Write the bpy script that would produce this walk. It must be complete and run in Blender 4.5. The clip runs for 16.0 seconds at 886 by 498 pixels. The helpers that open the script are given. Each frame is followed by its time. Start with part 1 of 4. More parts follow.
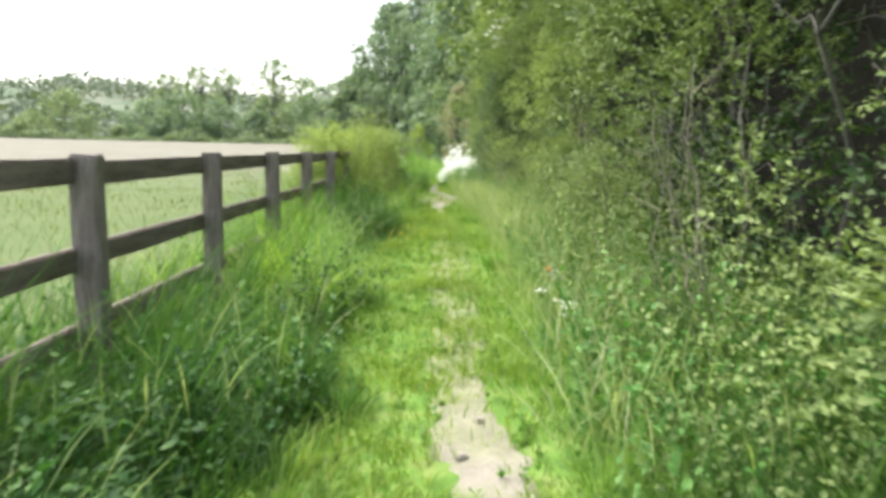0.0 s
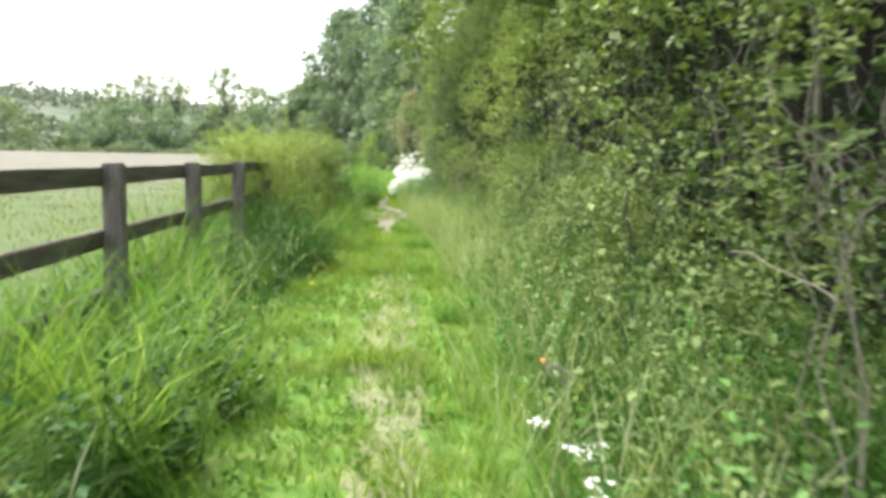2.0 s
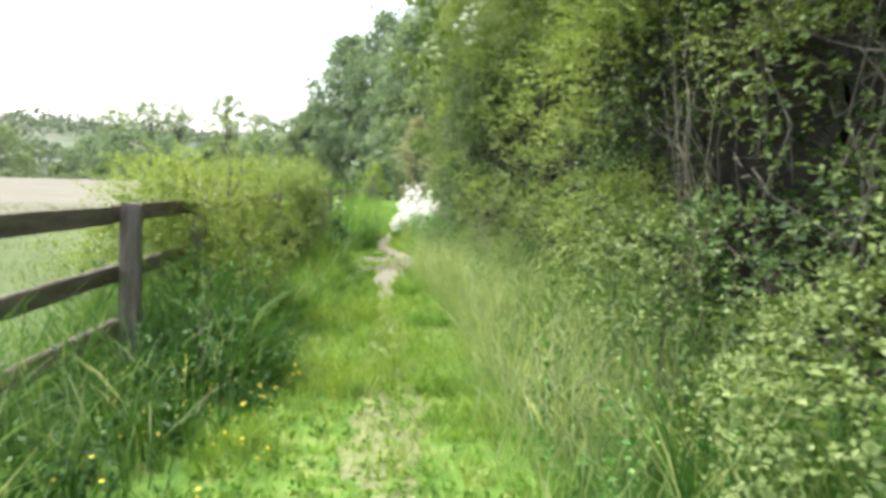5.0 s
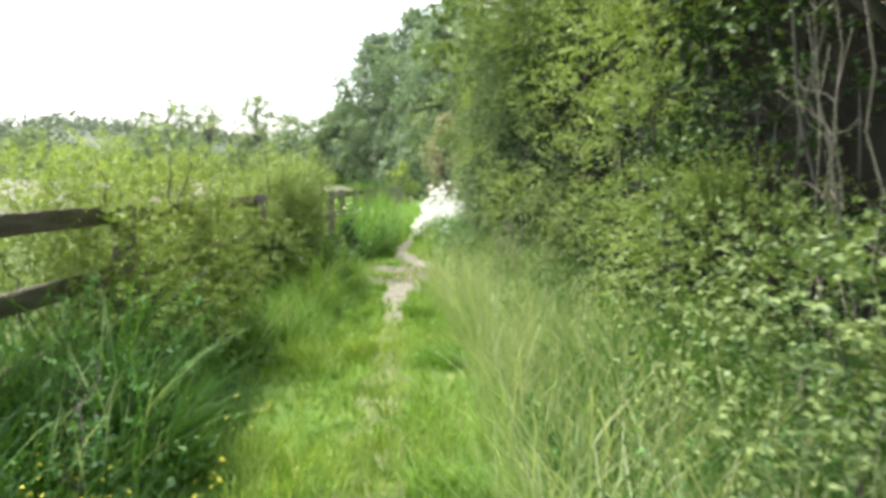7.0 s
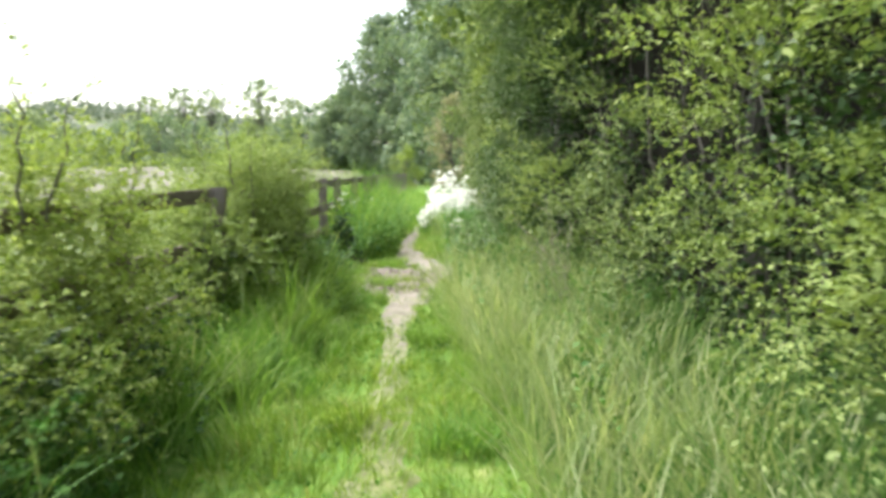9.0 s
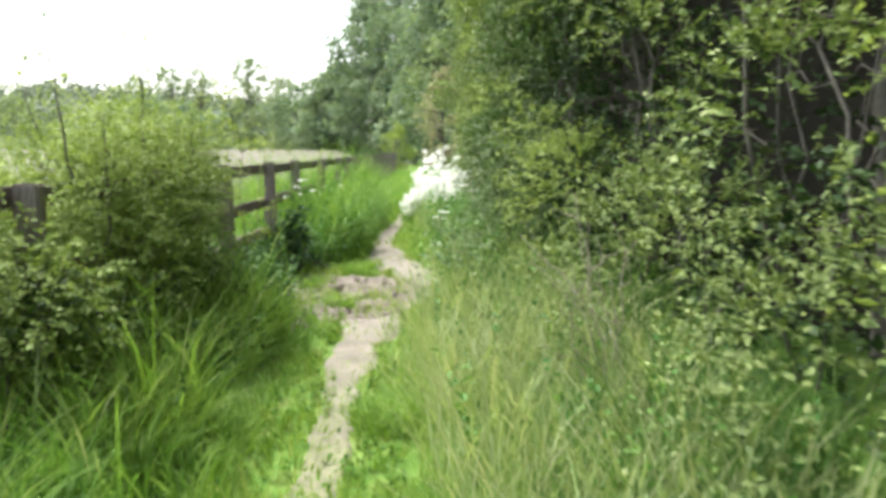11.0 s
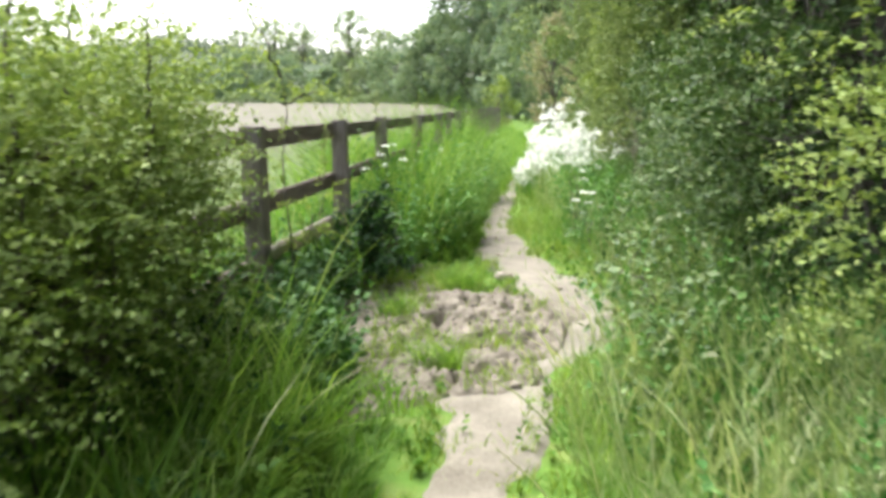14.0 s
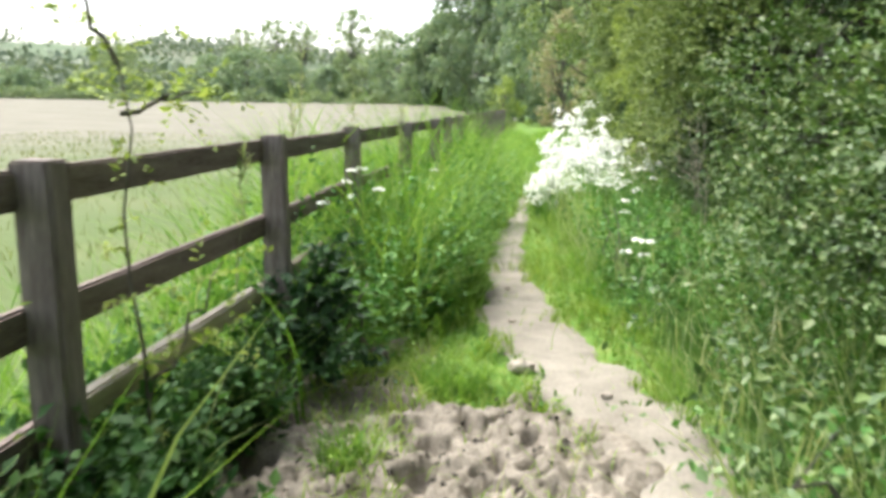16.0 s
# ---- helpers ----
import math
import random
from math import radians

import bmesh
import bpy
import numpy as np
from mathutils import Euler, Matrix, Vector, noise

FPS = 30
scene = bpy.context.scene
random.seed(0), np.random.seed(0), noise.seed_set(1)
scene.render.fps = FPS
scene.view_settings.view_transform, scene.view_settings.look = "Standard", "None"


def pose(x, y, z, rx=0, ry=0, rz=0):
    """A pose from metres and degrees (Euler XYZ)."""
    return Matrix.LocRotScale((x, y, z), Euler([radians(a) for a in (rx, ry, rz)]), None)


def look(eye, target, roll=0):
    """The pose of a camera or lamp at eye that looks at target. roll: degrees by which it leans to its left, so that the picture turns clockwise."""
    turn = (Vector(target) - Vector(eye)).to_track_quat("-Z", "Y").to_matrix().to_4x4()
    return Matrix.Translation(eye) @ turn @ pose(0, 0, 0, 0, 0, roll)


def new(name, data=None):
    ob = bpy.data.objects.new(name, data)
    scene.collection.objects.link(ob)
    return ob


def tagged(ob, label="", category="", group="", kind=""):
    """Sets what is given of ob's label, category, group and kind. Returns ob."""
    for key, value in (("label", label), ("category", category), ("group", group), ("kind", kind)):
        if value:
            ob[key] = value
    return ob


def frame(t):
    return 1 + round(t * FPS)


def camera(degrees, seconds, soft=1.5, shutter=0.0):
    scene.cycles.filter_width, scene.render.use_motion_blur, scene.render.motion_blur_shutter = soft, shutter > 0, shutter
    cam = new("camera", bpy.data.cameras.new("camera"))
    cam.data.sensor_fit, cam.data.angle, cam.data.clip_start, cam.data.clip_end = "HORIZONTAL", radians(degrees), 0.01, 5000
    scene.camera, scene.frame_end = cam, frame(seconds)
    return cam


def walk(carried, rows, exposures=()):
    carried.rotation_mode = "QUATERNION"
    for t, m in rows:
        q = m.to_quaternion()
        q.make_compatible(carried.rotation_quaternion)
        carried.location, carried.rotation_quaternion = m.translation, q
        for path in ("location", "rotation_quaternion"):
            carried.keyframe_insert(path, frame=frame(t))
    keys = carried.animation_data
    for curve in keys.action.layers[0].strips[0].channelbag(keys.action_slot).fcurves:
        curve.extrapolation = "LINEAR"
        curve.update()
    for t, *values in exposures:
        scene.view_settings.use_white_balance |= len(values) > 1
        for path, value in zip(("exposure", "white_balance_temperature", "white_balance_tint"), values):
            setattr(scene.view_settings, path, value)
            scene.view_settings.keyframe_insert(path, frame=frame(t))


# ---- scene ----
cam = camera(55.0, 16.0, soft=3.8, shutter=0.5)
PATH = [
    (0, (-0.695, 0.548, 1.262), (-0.679, 2.534, 1.034), 0.7),
    (0.5, (-0.694, 1.242, 1.268), (-0.657, 3.23, 1.051), 0.6),
    (1, (-0.613, 1.877, 1.271), (-0.535, 3.864, 1.061), 0.7),
    (1.5, (-0.518, 2.514, 1.263), (-0.417, 4.5, 1.054), 0.4),
    (2, (-0.516, 3.137, 1.262), (-0.398, 5.123, 1.057), 0.4),
    (2.5, (-0.463, 3.931, 1.242), (-0.344, 5.918, 1.047), 0.2),
    (3, (-0.505, 4.625, 1.302), (-0.384, 6.614, 1.13), 0.5),
    (3.5, (-0.456, 5.36, 1.316), (-0.332, 7.351, 1.162), 0.6),
    (4, (-0.554, 5.967, 1.351), (-0.423, 7.957, 1.209), 0.9),
    (6.5, (-0.271, 8.402, 1.347), (-0.219, 10.397, 1.211), 0.4),
    (7, (-0.251, 8.929, 1.358), (-0.216, 10.924, 1.219), 0.4),
    (7.5, (-0.264, 9.407, 1.368), (-0.256, 11.402, 1.223), 0.5),
    (8, (-0.319, 9.921, 1.404), (-0.316, 11.916, 1.259), 0.6),
    (10.5, (-0.189, 13.21, 1.403), (-0.13, 15.196, 1.171), -0.4),
    (11, (-0.111, 13.832, 1.421), (-0.078, 15.819, 1.197), -0.4),
    (11.5, (-0.204, 14.389, 1.443), (-0.197, 16.376, 1.221), -0.5),
    (12, (-0.241, 14.809, 1.484), (-0.243, 16.795, 1.245), -0.5),
    (12.5, (-0.22, 15.309, 1.484), (-0.273, 17.287, 1.195), 0.1),
    (13, (-0.342, 15.775, 1.471), (-0.463, 17.742, 1.126), 0.0),
    (13.5, (-0.387, 16.339, 1.447), (-0.541, 18.303, 1.103), 0.1),
    (14, (-0.45, 16.991, 1.424), (-0.646, 18.954, 1.097), -0.2),
    (14.5, (-0.516, 17.619, 1.429), (-0.713, 19.583, 1.107), 0.0),
    (15, (-0.552, 18.249, 1.415), (-0.744, 20.213, 1.094), 0.2),
    (15.5, (-0.62, 18.798, 1.437), (-0.814, 20.763, 1.114), 0.2),
    (16, (-0.613, 19.352, 1.47), (-0.814, 21.316, 1.145), 0.3),
]
walk(cam, [(t, look(eye, target, roll)) for t, eye, target, roll in PATH])

# ---- light ----
world = bpy.data.worlds.new("overcast_sky")
scene.world = world
world.use_nodes = True
wn, wl = world.node_tree.nodes, world.node_tree.links
sky = wn.new("ShaderNodeTexSky")
sky.sky_type, sky.sun_disc = "NISHITA", False
sky.sun_elevation, sky.sun_rotation = radians(61), radians(-47)
sky.air_density, sky.dust_density, sky.ozone_density = 1.0, 4.0, 1.0
grey = wn.new("ShaderNodeHueSaturation")
grey.inputs["Saturation"].default_value = 0.5
wl.new(sky.outputs[0], grey.inputs["Color"])
wl.new(grey.outputs[0], wn["Background"].inputs["Color"])
wn["Background"].inputs["Strength"].default_value = 0.14
sun_data = bpy.data.lights.new("sun", "SUN")
sun_data.energy, sun_data.angle, sun_data.color = 1.5, radians(12), (1.0, 0.96, 0.88)
sun = new("sun", sun_data)
sun.matrix_world = look((-30, 28, 75), (0, 0, 0))
scene.view_settings.exposure = 2.0

# ---- numeric helpers ----
rng = np.random.default_rng(7)


def vnoise(x, y, seed=0):
    """Smooth value noise in 0..1 for arrays."""
    x, y = np.asarray(x, float), np.asarray(y, float)
    xi, yi = np.floor(x), np.floor(y)
    fx, fy = x - xi, y - yi
    fx, fy = fx * fx * (3 - 2 * fx), fy * fy * (3 - 2 * fy)

    def h(a, b):
        s = np.sin(a * 127.1 + b * 311.7 + seed * 74.7) * 43758.5453
        return s - np.floor(s)
    return (h(xi, yi) * (1 - fx) + h(xi + 1, yi) * fx) * (1 - fy) + (h(xi, yi + 1) * (1 - fx) + h(xi + 1, yi + 1) * fx) * fy


def fbm(x, y, seed=0):
    return 0.5 * vnoise(x, y, seed) + 0.3 * vnoise(x * 2.1, y * 2.1, seed + 1) + 0.2 * vnoise(x * 4.3, y * 4.3, seed + 2)


def smooth(a, b, v):
    k = np.clip((np.asarray(v, float) - a) / (b - a), 0, 1)
    return k * k * (3 - 2 * k)


# line of the trodden path: distance ahead, middle, half width, bareness
TRACK = np.array([(-3, -.5, .15, .8), (3.6, -.49, .17, .85), (4.6, -.54, .14, .48), (7, -.54, .15, .3), (9, -.56, .19, .27),
                  (12.2, -.49, .19, .27), (15, -.55, .15, .27), (17.2, -.59, .08, .55), (18.7, -.63, .085, .7), (19.8, -.65, .14, .9),
                  (20.8, -.6, .21, 1), (21.5, -.52, .21, 1), (22.3, -.2, .38, 1), (23.1, -.12, .34, 1), (23.7, -.24, .28, 1), (24.4, -.45, .27, 1), (25.4, -.67, .26, 1),
                  (26.5, -.8, .18, 1), (28.6, -.86, .14, 1), (31.4, -.74, .1, .9), (36, -.6, .1, .6), (60, -1.0, .1, .3)])


def track(y):
    return [np.interp(y, TRACK[:, 0], TRACK[:, k]) for k in (1, 2, 3)]


def mud_at(x, y):
    """1 inside the trampled wet patch beside the path, 0 outside."""
    u, v = (x + 1.14) / 0.95, (y - 22.6) / 1.85
    r = np.sqrt(u * u + v * v) + 0.45 * (vnoise(x * 2.2, y * 2.2, 5) - .5)
    u, v = (x + .52) / .36, (y - 22.45) / .75
    r = np.minimum(r, np.sqrt(u * u + v * v) + 0.45 * (vnoise(x * 2.2, y * 2.2, 6) - .5))
    u, v = (x + .93) / .3, (y - 23.85) / .62
    island = 1 - smooth(.7, 1.15, np.sqrt(u * u + v * v) + .3 * (vnoise(x * 3, y * 3, 8) - .5))
    return (1 - smooth(0.62, 1.12, r)) * (1 - .95 * island)


def soil_at(x, y):
    mid, half, bare = track(y)
    edge = np.abs(x - mid) + 0.2 * (vnoise(x * 5, y * 3, 3) - .5) + 0.14 * (vnoise(x * 14, y * 12, 4) - .5)
    s = (1 - smooth(half * 0.75, half * 1.35, edge)) * bare
    return np.maximum(s, 0.82 * mud_at(x, y))


def land(x, y):
    """Height of the ground."""
    x, y = np.asarray(x, float), np.asarray(y, float)
    d = np.hypot(x + 0.6, y - 8)
    field = smooth(14, 150, np.hypot(np.minimum(x + 2.4, 0), np.maximum(y - 20, 0) * 0.8)) * 3.0 * smooth(2.2, 14, -x)
    near = 0.05 * (fbm(x * .7, y * .7, 9) - .5) * smooth(0.3, 1.2, np.abs(x + .5)) + 0.25 * smooth(0.4, 1.6, x)
    hill = 50 * smooth(230, 720, d) * (0.6 + 0.45 * vnoise(x / 260, y / 400, 11)) * (.5 + .5 * smooth(-40, -260, x)) + 5 * (vnoise(x / 60, y / 60, 12) - .5) * smooth(230, 400, d)
    return field + near * (1 - smooth(40, 90, d)) + hill


def mesh_np(name, verts, tris, mats, smooth_faces=False, index=None):
    """A mesh from arrays of corners and triangles."""
    me = bpy.data.meshes.new(name)
    verts, tris = np.asarray(verts, np.float32), np.asarray(tris, np.int32)
    me.vertices.add(len(verts)); me.vertices.foreach_set("co", verts.ravel())
    me.loops.add(tris.size); me.loops.foreach_set("vertex_index", tris.ravel())
    me.polygons.add(len(tris))
    me.polygons.foreach_set("loop_start", np.arange(0, tris.size, 3, dtype=np.int32))
    me.polygons.foreach_set("loop_total", np.full(len(tris), 3, np.int32))
    if smooth_faces:
        me.polygons.foreach_set("use_smooth", np.ones(len(tris), bool))
    for m in (mats if isinstance(mats, (list, tuple)) else [mats]):
        me.materials.append(m)
    if index is not None:
        me.polygons.foreach_set("material_index", np.asarray(index, np.int32))
    me.update(calc_edges=True)
    return me


def part(name, me, parent, label=""):
    ob = new(name, me)
    ob.parent = parent
    if label:
        tagged(ob, label)
    return ob


def thing(name, at=(0, 0, 0), label="", category="", group="", kind=""):
    ob = new(name)
    ob.location = at
    ob.empty_display_size = 0.1
    return tagged(ob, label, category, group, kind)


# ---- materials ----
def material(name):
    m = bpy.data.materials.new(name)
    m.use_nodes = True
    nt = m.node_tree
    return m, nt.nodes, nt.links, nt.nodes["Principled BSDF"]


def ramp(nodes, stops):
    r = nodes.new("ShaderNodeValToRGB")
    e = r.color_ramp.elements
    while len(e) < len(stops):
        e.new(0.5)
    for k, (p, c) in zip(e, stops):
        k.position, k.color = p, (*c, 1)
    return r


def noise_node(nodes, links, scale, detail=4, coords="Object"):
    tc, n = nodes.new("ShaderNodeTexCoord"), nodes.new("ShaderNodeTexNoise")
    n.inputs["Scale"].default_value, n.inputs["Detail"].default_value = scale, detail
    links.new(tc.outputs[coords], n.inputs["Vector"])
    return n


def mix_rgb(nodes, links, fac, a, b, blend="MIX"):
    m = nodes.new("ShaderNodeMix")
    m.data_type, m.blend_type = "RGBA", blend
    for sock, v in ((m.inputs[0], fac), (m.inputs[6], a), (m.inputs[7], b)):
        if hasattr(v, "links"):
            links.new(v, sock)
        elif isinstance(v, tuple):
            sock.default_value = (*v, 1)
        else:
            sock.default_value = v
    return m.outputs[2]


def leafy(name, stops, patch=0.6, through_light=0.35, rough=0.6, gloss=0.2, patch_tint=(0.55, 0.62, 0.5), lit=(1.0, 1.0, 0.55)):
    """Living leaf or blade: each one its own shade, patches of older growth, some light through it."""
    m, nodes, links, bsdf = material(name)
    geo = nodes.new("ShaderNodeNewGeometry")
    r = ramp(nodes, stops)
    links.new(geo.outputs["Random Per Island"], r.inputs[0])
    big = noise_node(nodes, links, patch, 3)
    fac = nodes.new("ShaderNodeMapRange")
    fac.inputs[1].default_value, fac.inputs[2].default_value = 0.42, 0.68
    links.new(big.outputs[0], fac.inputs[0])
    tint = mix_rgb(nodes, links, fac.outputs[0], (1.0, 1.0, 1.0), patch_tint)
    col = mix_rgb(nodes, links, 1.0, r.outputs[0], tint, "MULTIPLY")
    links.new(col, bsdf.inputs["Base Color"])
    bsdf.inputs["Roughness"].default_value, bsdf.inputs["Specular IOR Level"].default_value = rough, gloss
    tr, mx = nodes.new("ShaderNodeBsdfTranslucent"), nodes.new("ShaderNodeMixShader")
    warm = mix_rgb(nodes, links, 1.0, col, lit, "MULTIPLY")
    links.new(warm, tr.inputs[0])
    mx.inputs[0].default_value = through_light
    links.new(bsdf.outputs[0], mx.inputs[1]); links.new(tr.outputs[0], mx.inputs[2])
    links.new(mx.outputs[0], nodes["Material Output"].inputs[0])
    return m


def earthy(name, dark, pale, scale, rough=0.9, relief=0.5, fine=60, extra=None):
    """Soil, bark or timber: two scales of tone and relief; extra stretches the grain."""
    m, nodes, links, bsdf = material(name)
    a, b = noise_node(nodes, links, scale, 5), noise_node(nodes, links, fine, 6)
    if extra:
        for n in (a, b):
            mp = nodes.new("ShaderNodeMapping")
            mp.inputs["Scale"].default_value = extra
            links.new(n.inputs["Vector"].links[0].from_socket, mp.inputs[0])
            links.new(mp.outputs[0], n.inputs["Vector"])
    s = nodes.new("ShaderNodeMath"); s.operation = "MULTIPLY_ADD"
    links.new(b.outputs[0], s.inputs[0]); s.inputs[1].default_value = 0.5
    h = nodes.new("ShaderNodeMath"); h.operation = "MULTIPLY"
    links.new(a.outputs[0], h.inputs[0]); h.inputs[1].default_value = 0.6
    links.new(h.outputs[0], s.inputs[2])
    r = ramp(nodes, [(0.35, dark), (0.75, pale)])
    links.new(s.outputs[0], r.inputs[0])
    links.new(r.outputs[0], bsdf.inputs["Base Color"])
    bsdf.inputs["Roughness"].default_value = rough
    bsdf.inputs["Specular IOR Level"].default_value = 0.25
    bump = nodes.new("ShaderNodeBump")
    bump.inputs["Strength"].default_value, bump.inputs["Distance"].default_value = relief, 0.01
    links.new(s.outputs[0], bump.inputs["Height"]); links.new(bump.outputs[0], bsdf.inputs["Normal"])
    return m


M_LAWN = leafy("lawn_blades", [(0, (.135, .235, .036)), (.5, (.225, .35, .062)), (.85, (.30, .41, .095)), (1, (.42, .42, .2))], 0.9, .4, patch_tint=(.75, .85, .7))
M_VERGE = leafy("verge_blades", [(0, (.10, .205, .034)), (.5, (.195, .345, .062)), (.85, (.28, .43, .10)), (1, (.35, .46, .16))], 0.8, .45, patch_tint=(.65, .8, .7))
M_RANK = leafy("rank_blades", [(0, (.04, .108, .022)), (.5, (.085, .19, .036)), (.85, (.14, .27, .06)), (1, (.22, .31, .10))], 0.8, .38, patch_tint=(.6, .75, .7))
M_WEED = leafy("dark_weed_leaf", [(0, (.025, .08, .018)), (.6, (.05, .14, .03)), (1, (.12, .23, .06))], 0.9, .25)
M_SEED = leafy("seeding_grass", [(0, (.24, .34, .12)), (.5, (.35, .43, .21)), (1, (.47, .49, .31))], 0.8, .4, patch_tint=(.85, .9, .8))
M_FIELD = leafy("meadow_blades", [(0, (.10, .155, .045)), (.6, (.145, .18, .06)), (1, (.20, .205, .085))], 0.15, .45, patch_tint=(.9, .85, .8))
M_HAY = leafy("ripe_meadow_grass", [(0, (.165, .162, .115)), (.6, (.20, .19, .145)), (1, (.24, .22, .175))], 0.05, .25, patch_tint=(.9, .95, .85))
M_TURF = leafy("clover_leaf", [(0, (.07, .18, .02)), (.6, (.13, .28, .035)), (1, (.24, .36, .07))], 1.2, .3)
M_HAW = leafy("hawthorn_leaf", [(0, (.10, .155, .048)), (.4, (.16, .225, .068)), (.8, (.215, .285, .095)), (1, (.27, .33, .13))], 0.55, .22, patch_tint=(.5, .58, .55))
M_FRESH = leafy("young_leaf", [(0, (.18, .265, .06)), (.5, (.27, .36, .095)), (1, (.38, .45, .16))], 0.7, .38, patch_tint=(.7, .75, .6))
M_SHOOT = leafy("hawthorn_shoots", [(0, (.17, .25, .066)), (.5, (.255, .345, .098)), (1, (.36, .435, .16))], 0.6, .3, patch_tint=(.6, .68, .58))
M_BRAMBLE = leafy("bramble_leaf", [(0, (.05, .11, .03)), (.5, (.10, .18, .05)), (.85, (.17, .25, .09)), (1, (.27, .31, .16))], 0.8, .22, .5, .3)
# darker copy of the hedge leaf, its colour standing in for shade
M_DEEP = leafy("painted_shade_leaf", [(0, (.03, .065, .02)), (.6, (.05, .10, .03)), (1, (.10, .14, .05))], 0.8, .15)
M_NETTLE = leafy("nettle_leaf", [(0, (.05, .15, .03)), (.5, (.10, .24, .05)), (1, (.18, .32, .09))], 0.9, .3, patch_tint=(.65, .75, .7))
M_HOLLY = leafy("dark_glossy_leaf", [(0, (.015, .05, .015)), (.7, (.03, .09, .025)), (1, (.08, .17, .05))], 2, .1, .55, .25)
# distance haze is put into these leaf colours: paler and greyer
M_TREE = leafy("hazed_tree_leaf", [(0, (.14, .215, .135)), (.5, (.19, .27, .165)), (1, (.26, .33, .21))], 0.12, .38, patch_tint=(.8, .85, .85))
M_TREE2 = leafy("hazed_pale_leaf", [(0, (.16, .23, .12)), (.5, (.21, .28, .15)), (1, (.29, .35, .21))], 0.12, .4, patch_tint=(.75, .8, .8))
M_WOODS = leafy("hazed_woodland", [(0, (.10, .14, .09)), (.5, (.14, .18, .115)), (1, (.19, .225, .15))], 0.02, .2)
M_PETAL = leafy("white_florets", [(0, (.80, .82, .76)), (1, (.90, .91, .88))], 3, .35, patch_tint=(.97, .98, .95), lit=(1, 1, .97))
M_BLUSH = leafy("fading_blossom", [(0, (.22, .28, .12)), (.5, (.36, .33, .22)), (1, (.46, .37, .30))], 0.6, .3, patch_tint=(.8, .95, .7))
M_YELLOW = leafy("buttercup_petals", [(0, (.62, .52, .04)), (1, (.75, .64, .08))], 3, .2)
M_SOIL = earthy("dry_trodden_soil", (.12, .107, .085), (.287, .265, .222), 3.5, relief=.6)
def worn_turf():
    """Where the path is less trodden its soil is bound by matted grass roots."""
    nodes, links = M_SOIL.node_tree.nodes, M_SOIL.node_tree.links
    bsdf = nodes["Principled BSDF"]
    soil = bsdf.inputs["Base Color"].links[0].from_socket
    n = noise_node(nodes, links, 22, 5)
    turf = ramp(nodes, [(.35, (.10, .135, .04)), (.65, (.21, .23, .095))])
    links.new(n.outputs[0], turf.inputs[0])
    at = nodes.new("ShaderNodeAttribute"); at.attribute_name = "turf"
    links.new(mix_rgb(nodes, links, at.outputs["Fac"], soil, turf.outputs[0]), bsdf.inputs["Base Color"])


worn_turf()
M_MUD = earthy("churned_mud", (.07, .06, .045), (.295, .262, .213), 14, relief=1.0, rough=.7, fine=90)
M_BARK = earthy("grey_bark", (.05, .045, .036), (.19, .175, .15), 4, relief=.8, fine=40, extra=(3, 3, .6))
M_STEM = earthy("dry_stems", (.17, .145, .11), (.40, .36, .29), 8, relief=.3)
# near-black paints the shade inside the hedge; mud crumbs reuse it
M_INNER = earthy("near_black_backing", (.008, .007, .005), (.03, .026, .018), 5, relief=.8)
M_WOOD = earthy("weathered_timber", (.07, .052, .045), (.23, .19, .168), 3, relief=.6, fine=26, extra=(9, .8, 9))
M_POST = earthy("weathered_post", (.09, .07, .063), (.30, .26, .238), 4, relief=.6, fine=26, extra=(9, 9, .8))
M_PALE = earthy("bleached_timber", (.26, .23, .18), (.52, .48, .40), 3, relief=.5, fine=26, extra=(9, .8, 9))
M_PLASTIC = earthy("scuffed_grey_plastic", (.42, .41, .43), (.60, .58, .62), 20, rough=.35, relief=.1)
M_CAP = earthy("orange_plastic", (.55, .09, .02), (.68, .13, .03), 20, rough=.4, relief=.1)
M_STONE = earthy("field_stone", (.20, .17, .14), (.42, .38, .33), 9, relief=.4)


